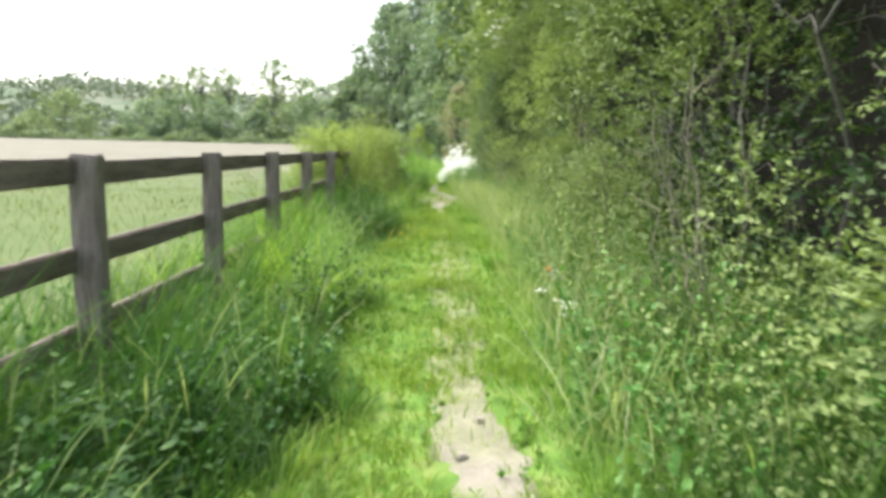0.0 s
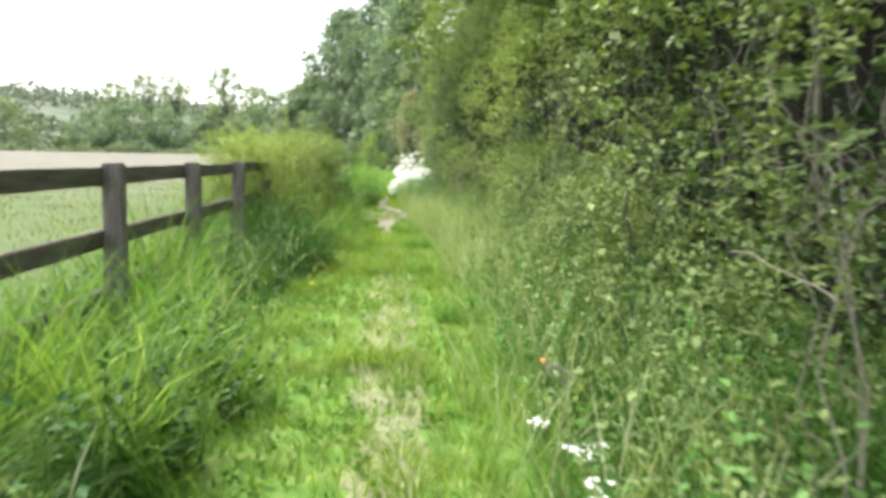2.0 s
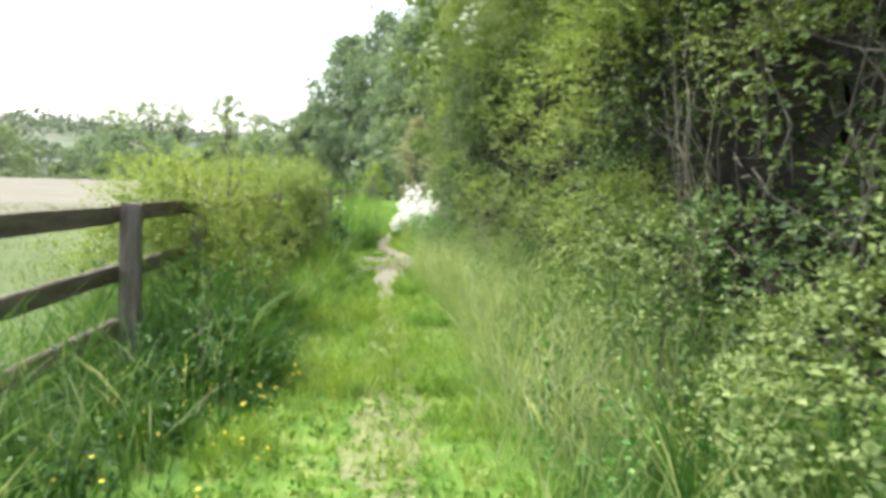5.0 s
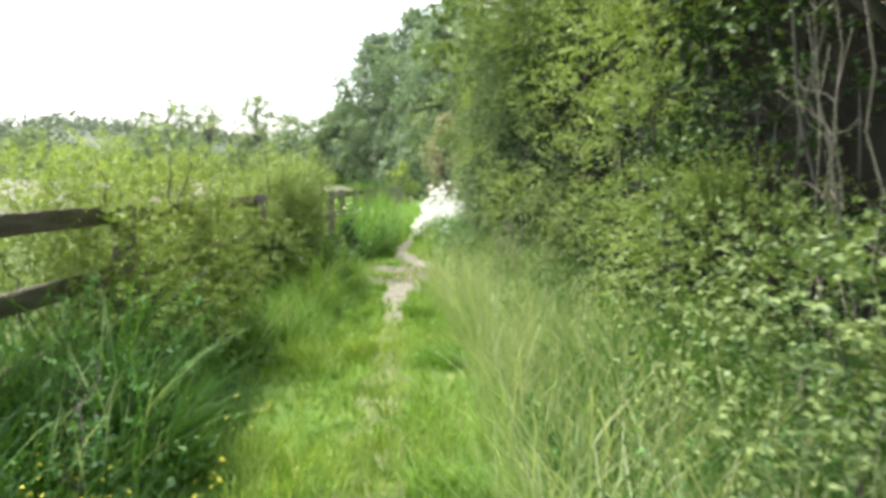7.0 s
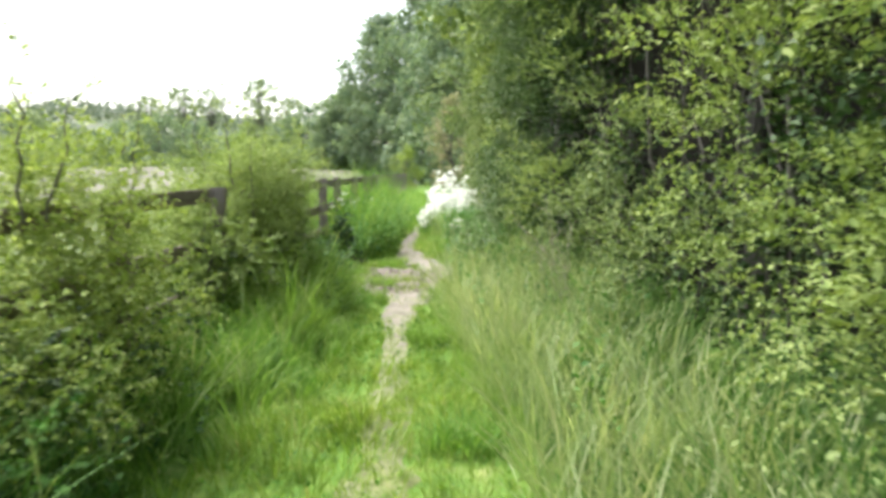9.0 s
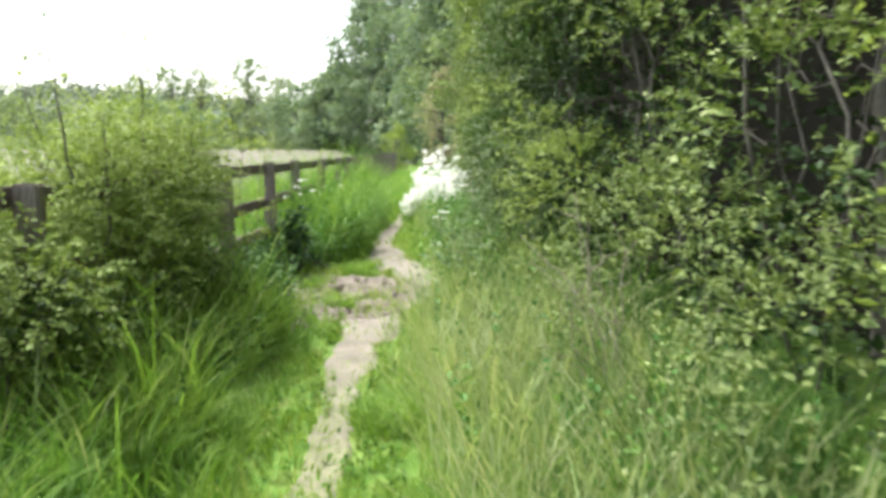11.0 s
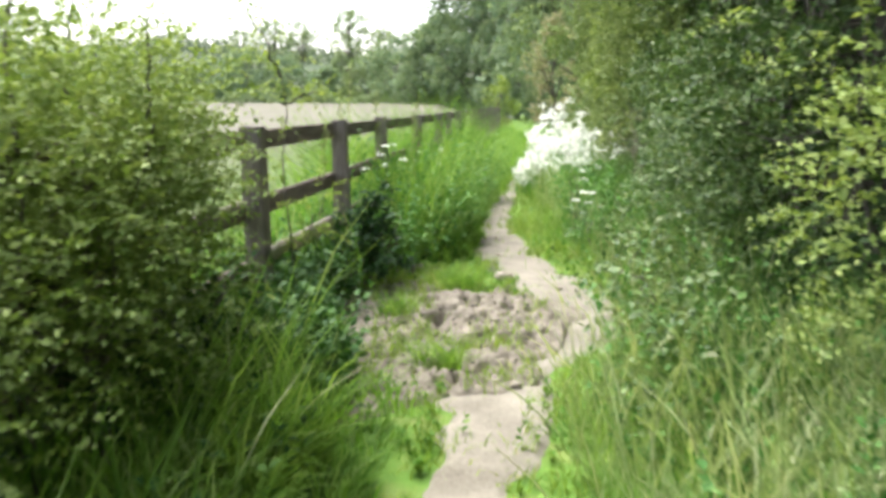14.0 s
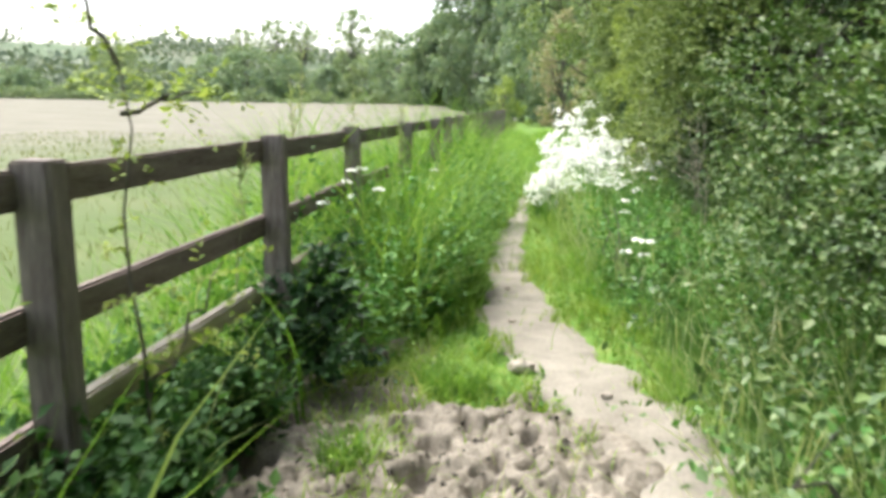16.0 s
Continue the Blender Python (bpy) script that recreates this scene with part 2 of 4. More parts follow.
def ground_material():
    m, nodes, links, bsdf = material("turf_and_meadow")
    g = noise_node(nodes, links, 5, 8)
    near = ramp(nodes, [(.3, (.06, .12, .025)), (.5, (.10, .19, .035)), (.72, (.20, .24, .08))])
    links.new(g.outputs[0], near.inputs[0])
    f = noise_node(nodes, links, .35, 8)
    hay = ramp(nodes, [(.3, (.135, .13, .098)), (.55, (.157, .15, .118)), (.75, (.18, .167, .135))])
    links.new(f.outputs[0], hay.inputs[0])
    mead = ramp(nodes, [(.3, (.07, .102, .034)), (.55, (.086, .116, .044)), (.75, (.108, .125, .054))])
    links.new(f.outputs[0], mead.inputs[0])
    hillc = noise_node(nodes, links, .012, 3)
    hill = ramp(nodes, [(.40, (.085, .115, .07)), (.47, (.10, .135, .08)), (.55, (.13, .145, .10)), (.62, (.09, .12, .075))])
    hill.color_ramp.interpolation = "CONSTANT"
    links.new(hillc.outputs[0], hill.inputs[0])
    col = near.outputs[0]
    for name, other in (("meadow", mead), ("hay", hay), ("hill", hill)):
        at = nodes.new("ShaderNodeAttribute"); at.attribute_name = name
        col = mix_rgb(nodes, links, at.outputs["Fac"], col, other.outputs[0])
    links.new(col, bsdf.inputs["Base Color"])
    bsdf.inputs["Roughness"].default_value, bsdf.inputs["Specular IOR Level"].default_value = 0.95, 0.1
    b = nodes.new("ShaderNodeBump"); b.inputs["Strength"].default_value, b.inputs["Distance"].default_value = .7, .03
    links.new(g.outputs[0], b.inputs["Height"]); links.new(b.outputs[0], bsdf.inputs["Normal"])
    return m


# ---- ground, path, mud ----
def grid(xs, ys, zf):
    X, Y = np.meshgrid(xs, ys)
    V = np.stack([X.ravel(), Y.ravel(), zf(X, Y).ravel()], 1)
    nx, ny = len(xs), len(ys)
    i = (np.arange(ny - 1)[:, None] * nx + np.arange(nx - 1)[None]).ravel()
    return V, np.concatenate([np.stack([i, i + 1, i + nx + 1], 1), np.stack([i, i + nx + 1, i + nx], 1)])


def spread(dense, far_lo, far_hi, n):
    lo = dense[0] - np.geomspace(.2, dense[0] - far_lo, n)[::-1]
    hi = dense[-1] + np.geomspace(.2, far_hi - dense[-1], n)
    return np.concatenate([lo, dense, hi])


gx, gy = spread(np.arange(-3.2, 1.6, .12), -1400, 900, 60), spread(np.arange(0, 34, .14), -300, 1500, 55)
V, T = grid(gx, gy, lambda x, y: land(x, y) - .1 * mud_at(x, y))
me = mesh_np("ground", V, T, ground_material(), True)
dist = np.hypot(V[:, 0], V[:, 1])
out = smooth(2.3, 3.2, -V[:, 0])
reach = np.hypot(V[:, 0] + 2.3, np.maximum(V[:, 1] - 6, 0) * .75) + 14 * (fbm(V[:, 0] / 9, V[:, 1] / 9, 21) - .5)
for name, val in (("meadow", out), ("hay", out * smooth(16, 50, reach)), ("hill", smooth(165, 215, dist))):
    a = me.attributes.new(name, "FLOAT", "POINT")
    a.data.foreach_set("value", np.asarray(val, np.float32))
tagged(new("ground", me), "green turf and pale ripening meadow rising to a far hill", "ground", kind="structure")


def path_mesh():
    ys = np.arange(2.2, 40, .06)
    mid, half, bare = track(ys)
    us = np.linspace(-1.5, 1.5, 19)
    X = mid[:, None] + us[None] * (half[:, None] + .03)
    Y = np.repeat(ys[:, None], len(us), 1)
    lump = .03 * (fbm(X * 6, Y * 6, 31) - .5) + .02 * (vnoise(X * 18, Y * 18, 33) - .5)
    Z = land(X, Y) + .016 - .05 * smooth(.72, 1.45, np.abs(us)[None] + .7 * (vnoise(X * 5, Y * 4, 3) - .5)) + lump - .012 * (1 - bare[:, None]) - .05 * mud_at(X, Y)
    n = len(us)
    V = np.stack([X.ravel(), Y.ravel(), Z.ravel()], 1)
    i = (np.arange(len(ys) - 1)[:, None] * n + np.arange(n - 1)[None]).ravel()
    me = mesh_np("dirt_path", V, np.concatenate([np.stack([i, i + 1, i + n + 1], 1), np.stack([i, i + n + 1, i + n], 1)]), M_SOIL, True)
    turf = np.clip(1.25 * (1 - bare[:, None]) - .1 + .5 * (vnoise(X * 6, Y * 4, 37) - .5) * (bare[:, None] < .9), 0, 1)
    me.attributes.new("turf", "FLOAT", "POINT").data.foreach_set("value", np.asarray(turf.ravel(), np.float32))
    return me


tagged(new("dirt_path", path_mesh()), "narrow trodden path of dry pale earth", "path", kind="structure")


def mud_z(X, Y):
    """Clods thrown up round deep prints, finer crumbs between."""
    wx, wy = X + .06 * vnoise(X * 9, Y * 9, 40), Y + .06 * vnoise(X * 9 + 7, Y * 9, 42)
    pit = smooth(.6, .78, vnoise(wx * 13, wy * 11, 41))
    clod = np.abs(vnoise(wx * 24, wy * 22, 43) - .5) * 2
    crumbs = vnoise(X * 45, Y * 45, 47)
    m = mud_at(X, Y)
    return land(X, Y) - .07 + .075 * smooth(.02, .3, m) + smooth(.1, .6, m) * (-.075 * pit + .055 * clod * (1 - pit) + .018 * crumbs + .05 * (vnoise(X * 3.5, Y * 3.5, 49) - .5))


V, T = grid(np.arange(-2.2, .5, .022), np.arange(20.2, 25, .025), mud_z)
tagged(new("mud_patch", mesh_np("mud_patch", V, T, M_MUD, True)), "churned mud pitted with hoofprints beside the path", "mud", kind="structure")

# ---- grass ----
def blade_mesh(name, x, y, h, w, lean, mat, levels=3, z=None, head=None, tuft=0.0, pull=.45):
    """Tapered bending blades rooted at x, y. head: width of a seed head in place of the pointed tip."""
    n = len(x)
    a, f = rng.uniform(0, 2 * np.pi, n), rng.uniform(0, 2 * np.pi, n)
    if tuft:
        ci, cj = np.floor(x / tuft), np.floor(y / tuft)

        def h01(s):
            v = np.sin(ci * 12.9898 + cj * 78.233 + s * 37.7) * 43758.5453
            return v - np.floor(v)
        cx, cy = (ci + 1.2 * h01(1) - .1) * tuft, (cj + 1.2 * h01(2) - .1) * tuft
        a = np.arctan2(y - cy, x - cx) + rng.normal(0, .7, n)
        grow = .55 + .75 * h01(3)
        x, y, h = cx + (x - cx) * (1 - pull), cy + (y - cy) * (1 - pull), h * grow
    z = land(x, y) - .01 if z is None else z
    dx, dy = np.cos(a) * lean, np.sin(a) * lean
    sx, sy = np.cos(f) * w / 2, np.sin(f) * w / 2
    ts = np.linspace(0, 1, levels + 1)
    prof = np.array([1, .9, .62, .3, .1])[: levels] if head is None else np.array([.2, .18, .2, 1.0, .3])[: levels]
    rows = []
    for k, t in enumerate(ts):
        bend = t ** 2
        cx, cy, cz = x + dx * bend * h, y + dy * bend * h, z + h * (t - .28 * lean * bend)
        if k < levels:
            p = prof[k]
            rows += [np.stack([cx - sx * p, cy - sy * p, cz], 1), np.stack([cx + sx * p, cy + sy * p, cz], 1)]
        else:
            rows.append(np.stack([cx, cy, cz], 1))
    m = len(rows)
    V = np.stack(rows, 1).reshape(-1, 3)
    base = (np.arange(n) * m)[:, None]
    tri = []
    for k in range(levels - 1):
        tri += [(2 * k, 2 * k + 1, 2 * k + 3), (2 * k, 2 * k + 3, 2 * k + 2)]
    tri.append((2 * levels - 2, 2 * levels - 1, 2 * levels))
    T = (base[:, :, None] + np.array(tri)[None]).reshape(-1, 3)
    return mesh_np(name, V, T, mat)


def scatter(n, x0, x1, y0, y1, keep, tuft=0.0, scale=3.0, seed=50):
    x, y = rng.uniform(x0, x1, n), rng.uniform(y0, y1, n)
    k = keep(x, y) * (1 - tuft + tuft * 2 * smooth(.35, .65, vnoise(x * scale, y * scale, seed)))
    ok = rng.uniform(0, 1, n) < k
    return x[ok], y[ok]


def edge_left(y):
    """Where the mown-short strip gives way to the tall verge by the fence."""
    return -1.28 + .22 * (vnoise(0 * y, y * .7, 61) - .5) * 2 + .12 * (vnoise(0 * y + 9, y * 2.3, 62) - .5) - .18 * smooth(21, 22, y) * smooth(26, 24.4, y) + .36 * smooth(15.2, 16.5, y) * smooth(21.4, 20.6, y) + .3 * smooth(23.9, 25, y)


def edge_right(y):
    return -.12 + .2 * smooth(8, 10.5, y) * smooth(18.5, 16, y) + .2 * (vnoise(0 * y, y * .8, 63) - .5) + .1 * (vnoise(0 * y + 5, y * 2.6, 64) - .5) - .06 * smooth(16.8, 18, y) * smooth(21.3, 20.6, y) + .22 * smooth(21, 22, y) * smooth(25.5, 24, y) - .25 * smooth(25, 27, y)


def stuff(name, me, label, category):
    return tagged(new(name, me), label, category, kind="stuff")


x, y = scatter(125000, -1.7, .3, 2.4, 34, lambda x, y: (1 - .97 * smooth(.05, .85, soil_at(x, y))) * smooth(-.15, .05, x - edge_left(y)) * smooth(.2, -.05, x - edge_right(y)) * np.where(y > 20, .75, 1), .5, 4)
tall = vnoise(x * 1.6, y * 1.6, 66)
stuff("short_grass", blade_mesh("short_grass", x, y, rng.uniform(.03, .1, len(x)) + .2 * tall ** 3, rng.uniform(.004, .009, len(x)), rng.uniform(.2, 1.3, len(x)), M_LAWN, 2, tuft=.19, pull=.2),
      "short bright green grass along the path", "grass")

x, y = scatter(95000, -2.75, -.9, 1.5, 36, lambda x, y: smooth(.12, -.1, x - edge_left(y)) * (1 - mud_at(x, y)) * (1 - .7 * smooth(-1.5, -1.7, x) * smooth(19.6, 20.2, y) * smooth(23.2, 22.8, y)) * np.where(y > 23.2, .62, 1), .75, 1.7, 51)
rise = smooth(.0, .5, edge_left(y) - x)
h = (.2 + .68 * rise + .62 * rise * smooth(23.9, 25, y)) * rng.uniform(.55, 1.15, len(x)) * (.7 + .6 * vnoise(x * 1.3, y * 1.3, 68))
for name, sel, m, label in (("rank_verge_grass", (y < 6.2) | ((y > 10) & (y < 14.6)), M_RANK, "tall dark lush grass leaning below the wooden fence"), ("verge_grass", ((y >= 6.2) & (y <= 10)) | (y >= 14.6), M_VERGE, "tall bright green grass between fence and path")):
    k = int(sel.sum())
    lean = rng.uniform(.3, 1.25, k)
    stuff(name, blade_mesh(name, x[sel], y[sel], h[sel] * (1.08 - .35 * lean), rng.uniform(.006, .014, k) * (1 if m is M_RANK else 1.25), lean, m, 3, tuft=.3, pull=.25), label, "grass")

x, y = scatter(96000, -.45, 1.3, 2.4, 38, lambda x, y: smooth(-.08, .12, x - edge_right(y)) * (1 - mud_at(x, y)) * (1 - .9 * soil_at(x, y)), .5, 2.2, 52)
rise = smooth(.0, .55, x - edge_right(y))
h = (.18 + .52 * rise) * rng.uniform(.5, 1.15, len(x)) * (.7 + .6 * vnoise(x * 1.3, y * 1.3, 69))
for name, sel, m, label in (("path_side_grass", x < .24, M_VERGE, "tall bright green grass along the path"), ("hedge_foot_grass", x >= .24, M_RANK, "tall dark green grass at the foot of the hedge")):
    k = int(sel.sum())
    lean = rng.uniform(.3, 1.3, k)
    stuff(name, blade_mesh(name, x[sel], y[sel], h[sel] * (1.08 - .3 * lean), rng.uniform(.004, .0105, k), lean, m, 3, tuft=.27, pull=.25), label, "grass")

x, y = scatter(50000, -.4, .9, 3, 36, lambda x, y: smooth(-.12, .15, x - edge_right(y)) * (.55 + .45 * smooth(.35, .6, vnoise(x * .8, y * .4, 72))) * np.where((y > 10.5) & (y < 20.5), 1, np.where(y < 10.5, .16, .22)), .3)
xl, yl = scatter(3000, -2.7, -1.3, 2, 36, lambda x, y: smooth(0, -.25, x - edge_left(y)) * (1 - mud_at(x, y)), .3)
x, y = np.concatenate([x, xl]), np.concatenate([y, yl])
stuff("seeding_grass", blade_mesh("seeding_grass", x, y, rng.uniform(.34, .82, len(x)), rng.uniform(.0045, .0095, len(x)), rng.uniform(.1, .7, len(x)), M_SEED, 4, head=1), "pale flowering grass stalks with feathery heads", "grass")

x, y = scatter(9000, -1.9, 1.0, 29.5, 64, lambda x, y: smooth(29.5, 33, y) * (1 - .8 * smooth(.3, .9, soil_at(x, y)) * smooth(36, 32, y)), .3, 1.2, 54)
stuff("far_path_grass", blade_mesh("far_path_grass", x, y, rng.uniform(.35, .8, len(x)) * (.55 + .45 * smooth(.1, .5, np.abs(x + .75))), rng.uniform(.014, .028, len(x)), rng.uniform(.2, 1, len(x)), M_VERGE, 3), "tall grass closing over the far end of the path", "grass")

x, y = scatter(46000, -24, -2.5, -2, 60, lambda x, y: np.clip(9 / (4 + np.hypot(x + 2, y - 10) * .9), .1, 1), .5, .8, 53)
far = np.hypot(x + 2, y - 10)
stuff("meadow_grass", blade_mesh("meadow_grass", x, y, rng.uniform(.08, .22, len(x)), rng.uniform(.005, .01, len(x)) * (1 + far / 22), rng.uniform(.2, 1, len(x)), M_FIELD, 2), "yellow-green meadow grass behind the fence", "grass")


# ---- leaves ----
def leaf_arrays(c, d, nrm, ln, wd):
    """Folded kite leaves: base c, direction d, up nrm, length ln, width wd."""
    n = len(c)
    s = np.cross(d, nrm)
    s /= np.linalg.norm(s, axis=1, keepdims=True) + 1e-9
    up = np.cross(s, d)
    mid = c + d * (ln * .45)[:, None]
    V = np.stack([c, mid + s * (wd / 2)[:, None] + up * (wd * .18)[:, None], c + d * ln[:, None] - up * (ln * .08)[:, None], mid - s * (wd / 2)[:, None] + up * (wd * .18)[:, None]], 1).reshape(-1, 3)
    b = (np.arange(n) * 4)[:, None]
    T = (b[:, :, None] + np.array([(0, 1, 2), (0, 2, 3)])[None]).reshape(-1, 3)
    return V, T


def unit(v):
    return v / (np.linalg.norm(v, axis=-1, keepdims=True) + 1e-9)


def sprays(origin, direction, count, length, leaf, width=.62, droop=.35, rough=.5):
    """Leafy shoots: leaves set along a drooping twig from each origin."""
    n = len(origin)
    L = length * rng.uniform(.6, 1.3, n)
    t = (np.arange(count)[None] + rng.uniform(0, 1, (n, count))) / count
    p = origin[:, None] + direction[:, None] * (t * L[:, None])[..., None]
    p[..., 2] -= droop * L[:, None] * t ** 2
    side = unit(np.cross(direction, np.array([0, 0, 1.0])) + 1e-6)
    sgn = np.where(np.arange(count) % 2 == 0, 1, -1)[None, :, None]
    d = unit(direction[:, None] * .55 + side[:, None] * sgn * .8 + rng.normal(0, rough, (n, count, 3)))
    up = unit(np.array([0, 0, 1.0]) + rng.normal(0, .45, (n, count, 3)) + direction[:, None] * .35)
    ln = leaf * rng.uniform(.55, 1.3, (n, count)) * (1.1 - .35 * t)
    return leaf_arrays(p.reshape(-1, 3), d.reshape(-1, 3), up.reshape(-1, 3), ln.ravel(), (ln * width).ravel())


def tubes(lines, sides=5):
    """Joined tapered tubes; each line is points (n,3) and radii (n)."""
    VV, TT, o = [], [], 0
    for P, R in lines:
        P, R = np.asarray(P, float), np.asarray(R, float)
        tg = unit(np.gradient(P, axis=0))
        ref = np.where(np.abs(tg[:, 2:3]) > .8, np.array([[1.0, 0, 0]]), np.array([[0, 0, 1.0]]))
        u = unit(np.cross(tg, ref)); v = np.cross(tg, u)
        a = np.linspace(0, 2 * np.pi, sides, endpoint=False)
        ring = P[:, None] + (u[:, None] * np.cos(a)[None, :, None] + v[:, None] * np.sin(a)[None, :, None]) * R[:, None, None]
        VV.append(ring.reshape(-1, 3))
        i = np.arange(len(P) - 1)[:, None] * sides + np.arange(sides)[None]
        j = np.arange(len(P) - 1)[:, None] * sides + (np.arange(sides)[None] + 1) % sides
        i, j = i.ravel() + o, j.ravel() + o
        TT += [np.stack([i, j, j + sides], 1), np.stack([i, j + sides, i + sides], 1)]
        o += len(P) * sides
    return np.concatenate(VV), np.concatenate(TT)


def wander(p0, p1, r0, r1, n=7, wob=.08):
    t = np.linspace(0, 1, n)[:, None]
    P = np.asarray(p0) * (1 - t) + np.asarray(p1) * t
    P[1:-1] += rng.normal(0, wob, (n - 2, 3))
    return P, r0 + (r1 - r0) * t[:, 0]


# ---- hedge along the path ----
FACE_Y = [-2, 3, 5, 7, 9, 11, 13, 15, 17, 19, 20.5, 22, 25, 29, 33, 40, 50]
FACE_X = [.5, .34, .40, .6, .72, .8, .84, .82, .84, .7, .42, .44, .55, .70, .85, 1.0, 1.4]


def hedge_face(y, z):
    """How far the leaf wall stands off the path at a height."""
    x = np.interp(y, FACE_Y, FACE_X)
    lump = 1.05 * (fbm(y * .5, z * .5, 81) - .5) + .3 * (vnoise(y * 2.2, z * 2.2, 83) - .5)
    return x + lump + .3 * smooth(3.2, 6, z) + .12


def gap_at(y, z):
    """Openings in the foliage where bare stems and darkness show."""
    g = np.zeros_like(y)
    for cy, cz, ry, rz in ((4.1, 1.8, .8, .55), (5.9, 1.85, .9, .6), (11.8, 1.95, 1.05, 1.1), (7.4, 2.3, .8, .5), (9.4, 2.2, .5, .4), (17.6, 2.3, .7, .4), (22.6, 1.85, .5, .35), (25.6, 1.9, .5, .3)):
        g = np.maximum(g, 1 - smooth(.55, 1.15, np.hypot((y - cy) / ry, (z - cz) / rz) + .5 * (vnoise(y * 3, z * 3, 85) - .5)))
    for cy, cz, ry, rz in ((7.3, 2.0, 1.3, .7), (5.2, 2.3, .7, .45), (15.7, 2.0, .35, .35), (20.1, 2.0, .8, .5), (14.9, 2.35, .5, .4), (17.2, 2.1, 1.3, .9), (18.7, 2.3, .6, .45)):
        g = np.maximum(g, 1 - smooth(.55, 1.15, np.hypot((y - cy) / ry, (z - cz) / rz) + .5 * (vnoise(y * 3, z * 3, 85) - .5)))
    sparse = .5 * smooth(.42, .6, vnoise(y * .62, z * .9, 86)) * smooth(1.5, 2.1, z) * smooth(15, 12, y)
    return np.maximum(g, sparse)


def mass_at(y, z):
    """Where the growth bunches into leafy masses, 1, and where it falls back between them, 0."""
    return smooth(.34, .58, .65 * vnoise(y * 1.2, z * 1.45, 87) + .35 * vnoise(y * 2.7 + 3, z * 3.1, 89) + .5 * smooth(.95, .5, z))


def clump_sprays(centres, radii, per, count, length, leaf, out, droop=.35, rough=.5, inner=.55):
    """Shoots on the outer half of rounded clumps; out: the way in which the open side faces."""
    k = np.repeat(np.arange(len(centres)), np.maximum(1, (per * (radii / .35) ** 2).astype(int)))
    d = unit(rng.normal(0, 1, (len(k), 3)) + np.asarray(out)[None] * 1.0)
    r = radii[k] * rng.uniform(inner, 1.0, len(k))
    o = centres[k] + d * r[:, None] * np.array([1, 1, .85])
    return sprays(o, unit(d + np.array([0, 0, .25]) + rng.normal(0, .3, d.shape)), count, length, leaf, droop=droop, rough=rough)


def hedge_shrub(y0, y1, top, mat, leaf, dense, label, name="hedge_shrub", low=.6):
    ob = thing(name, (1.6, (y0 + y1) / 2, 0), label, "hedge", "hedge beside the path")
    base = np.array(ob.location)
    area = (y1 - y0) * (top - low)
    small, per = leaf * (.6 if y0 < 20 else .68), 58 if y0 < 20 else 44
    VV, TT, off = [], [], 0
    # broad billows with lit tops and shaded undersides, then loose small sprays between
    for count, r0, r1, sink, inner in ((area * dense / 92, .34, .72, .75, .86), (area * dense / 62, .14, .34, .45, .5)):
        n = int(count)
        y, z = rng.uniform(y0, y1, n), low + (top - low) * rng.uniform(0, 1, n) ** 1.2
        rad, mass = rng.uniform(r0, r1, n), mass_at(y, z)
        x = hedge_face(y, z) + rad * sink + rng.exponential(.1, n) + .1 - .3 * mass
        ok = rng.uniform(0, 1, n) > np.maximum(smooth(.2, .75, gap_at(y, z)) * (1 if r1 > .5 else .82), np.where(y < 12.6, .8, .5) * (1 - mass))
        V, T = clump_sprays(np.stack([x, y, z], 1)[ok], rad[ok], per, 14, .18, small, (-.62, 0, .8), inner=inner)
        VV.append(V); TT.append(T + off); off += len(V)
        if r1 > .5 and y0 < 27:
            V, T = clump_sprays(np.stack([x + .04, y, z - .02], 1)[ok], rad[ok] * .86, 20, 13, .22, leaf, (-.62, 0, .75), inner=.8)
            VV.append(V); TT.append(T + off); off += len(V)
    V, T = np.concatenate(VV), np.concatenate(TT)
    part("foliage", mesh_np("foliage", V - base, T, mat), ob)
    # inner leaves coloured dark to paint shade behind the outer billows
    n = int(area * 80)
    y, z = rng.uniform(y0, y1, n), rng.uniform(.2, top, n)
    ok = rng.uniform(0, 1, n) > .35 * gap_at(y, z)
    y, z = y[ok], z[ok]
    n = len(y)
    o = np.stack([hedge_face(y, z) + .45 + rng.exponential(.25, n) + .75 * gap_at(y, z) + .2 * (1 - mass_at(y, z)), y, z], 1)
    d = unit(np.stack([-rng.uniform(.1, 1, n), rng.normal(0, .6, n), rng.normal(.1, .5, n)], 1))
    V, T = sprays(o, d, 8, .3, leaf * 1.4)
    part("shade_painted_foliage", mesh_np("shade_painted_foliage", V - base, T, M_DEEP), ob)
    # leaf lid added over the top to keep skylight out of the hedge
    n = int((y1 - y0) * 110)
    y = rng.uniform(y0, y1, n)
    o = np.stack([np.interp(y, FACE_Y, FACE_X) + rng.uniform(.25, 2.4, n), y, top - .15 + rng.normal(0, .22, n)], 1)
    V, T = sprays(o, unit(rng.normal(0, 1, (n, 3)) * np.array([1, 1, .5])), 7, .4, .13)
    part("sky_blocking_leaves", mesh_np("sky_blocking_leaves", V - base, T, mat), ob)
    lines = []
    for _ in range(int(4 * (y1 - y0))):
        yy = rng.uniform(y0, y1)
        xx = np.interp(yy, FACE_Y, FACE_X) + rng.uniform(.75, 1.4)
        tip = (xx + rng.uniform(-.35, .3), yy + rng.normal(0, .6), rng.uniform(.5, .95) * top)
        P, R = wander((xx, yy, 0), tip, rng.uniform(.009, .028), .004, 9, .09)
        lines.append((P - base, R))
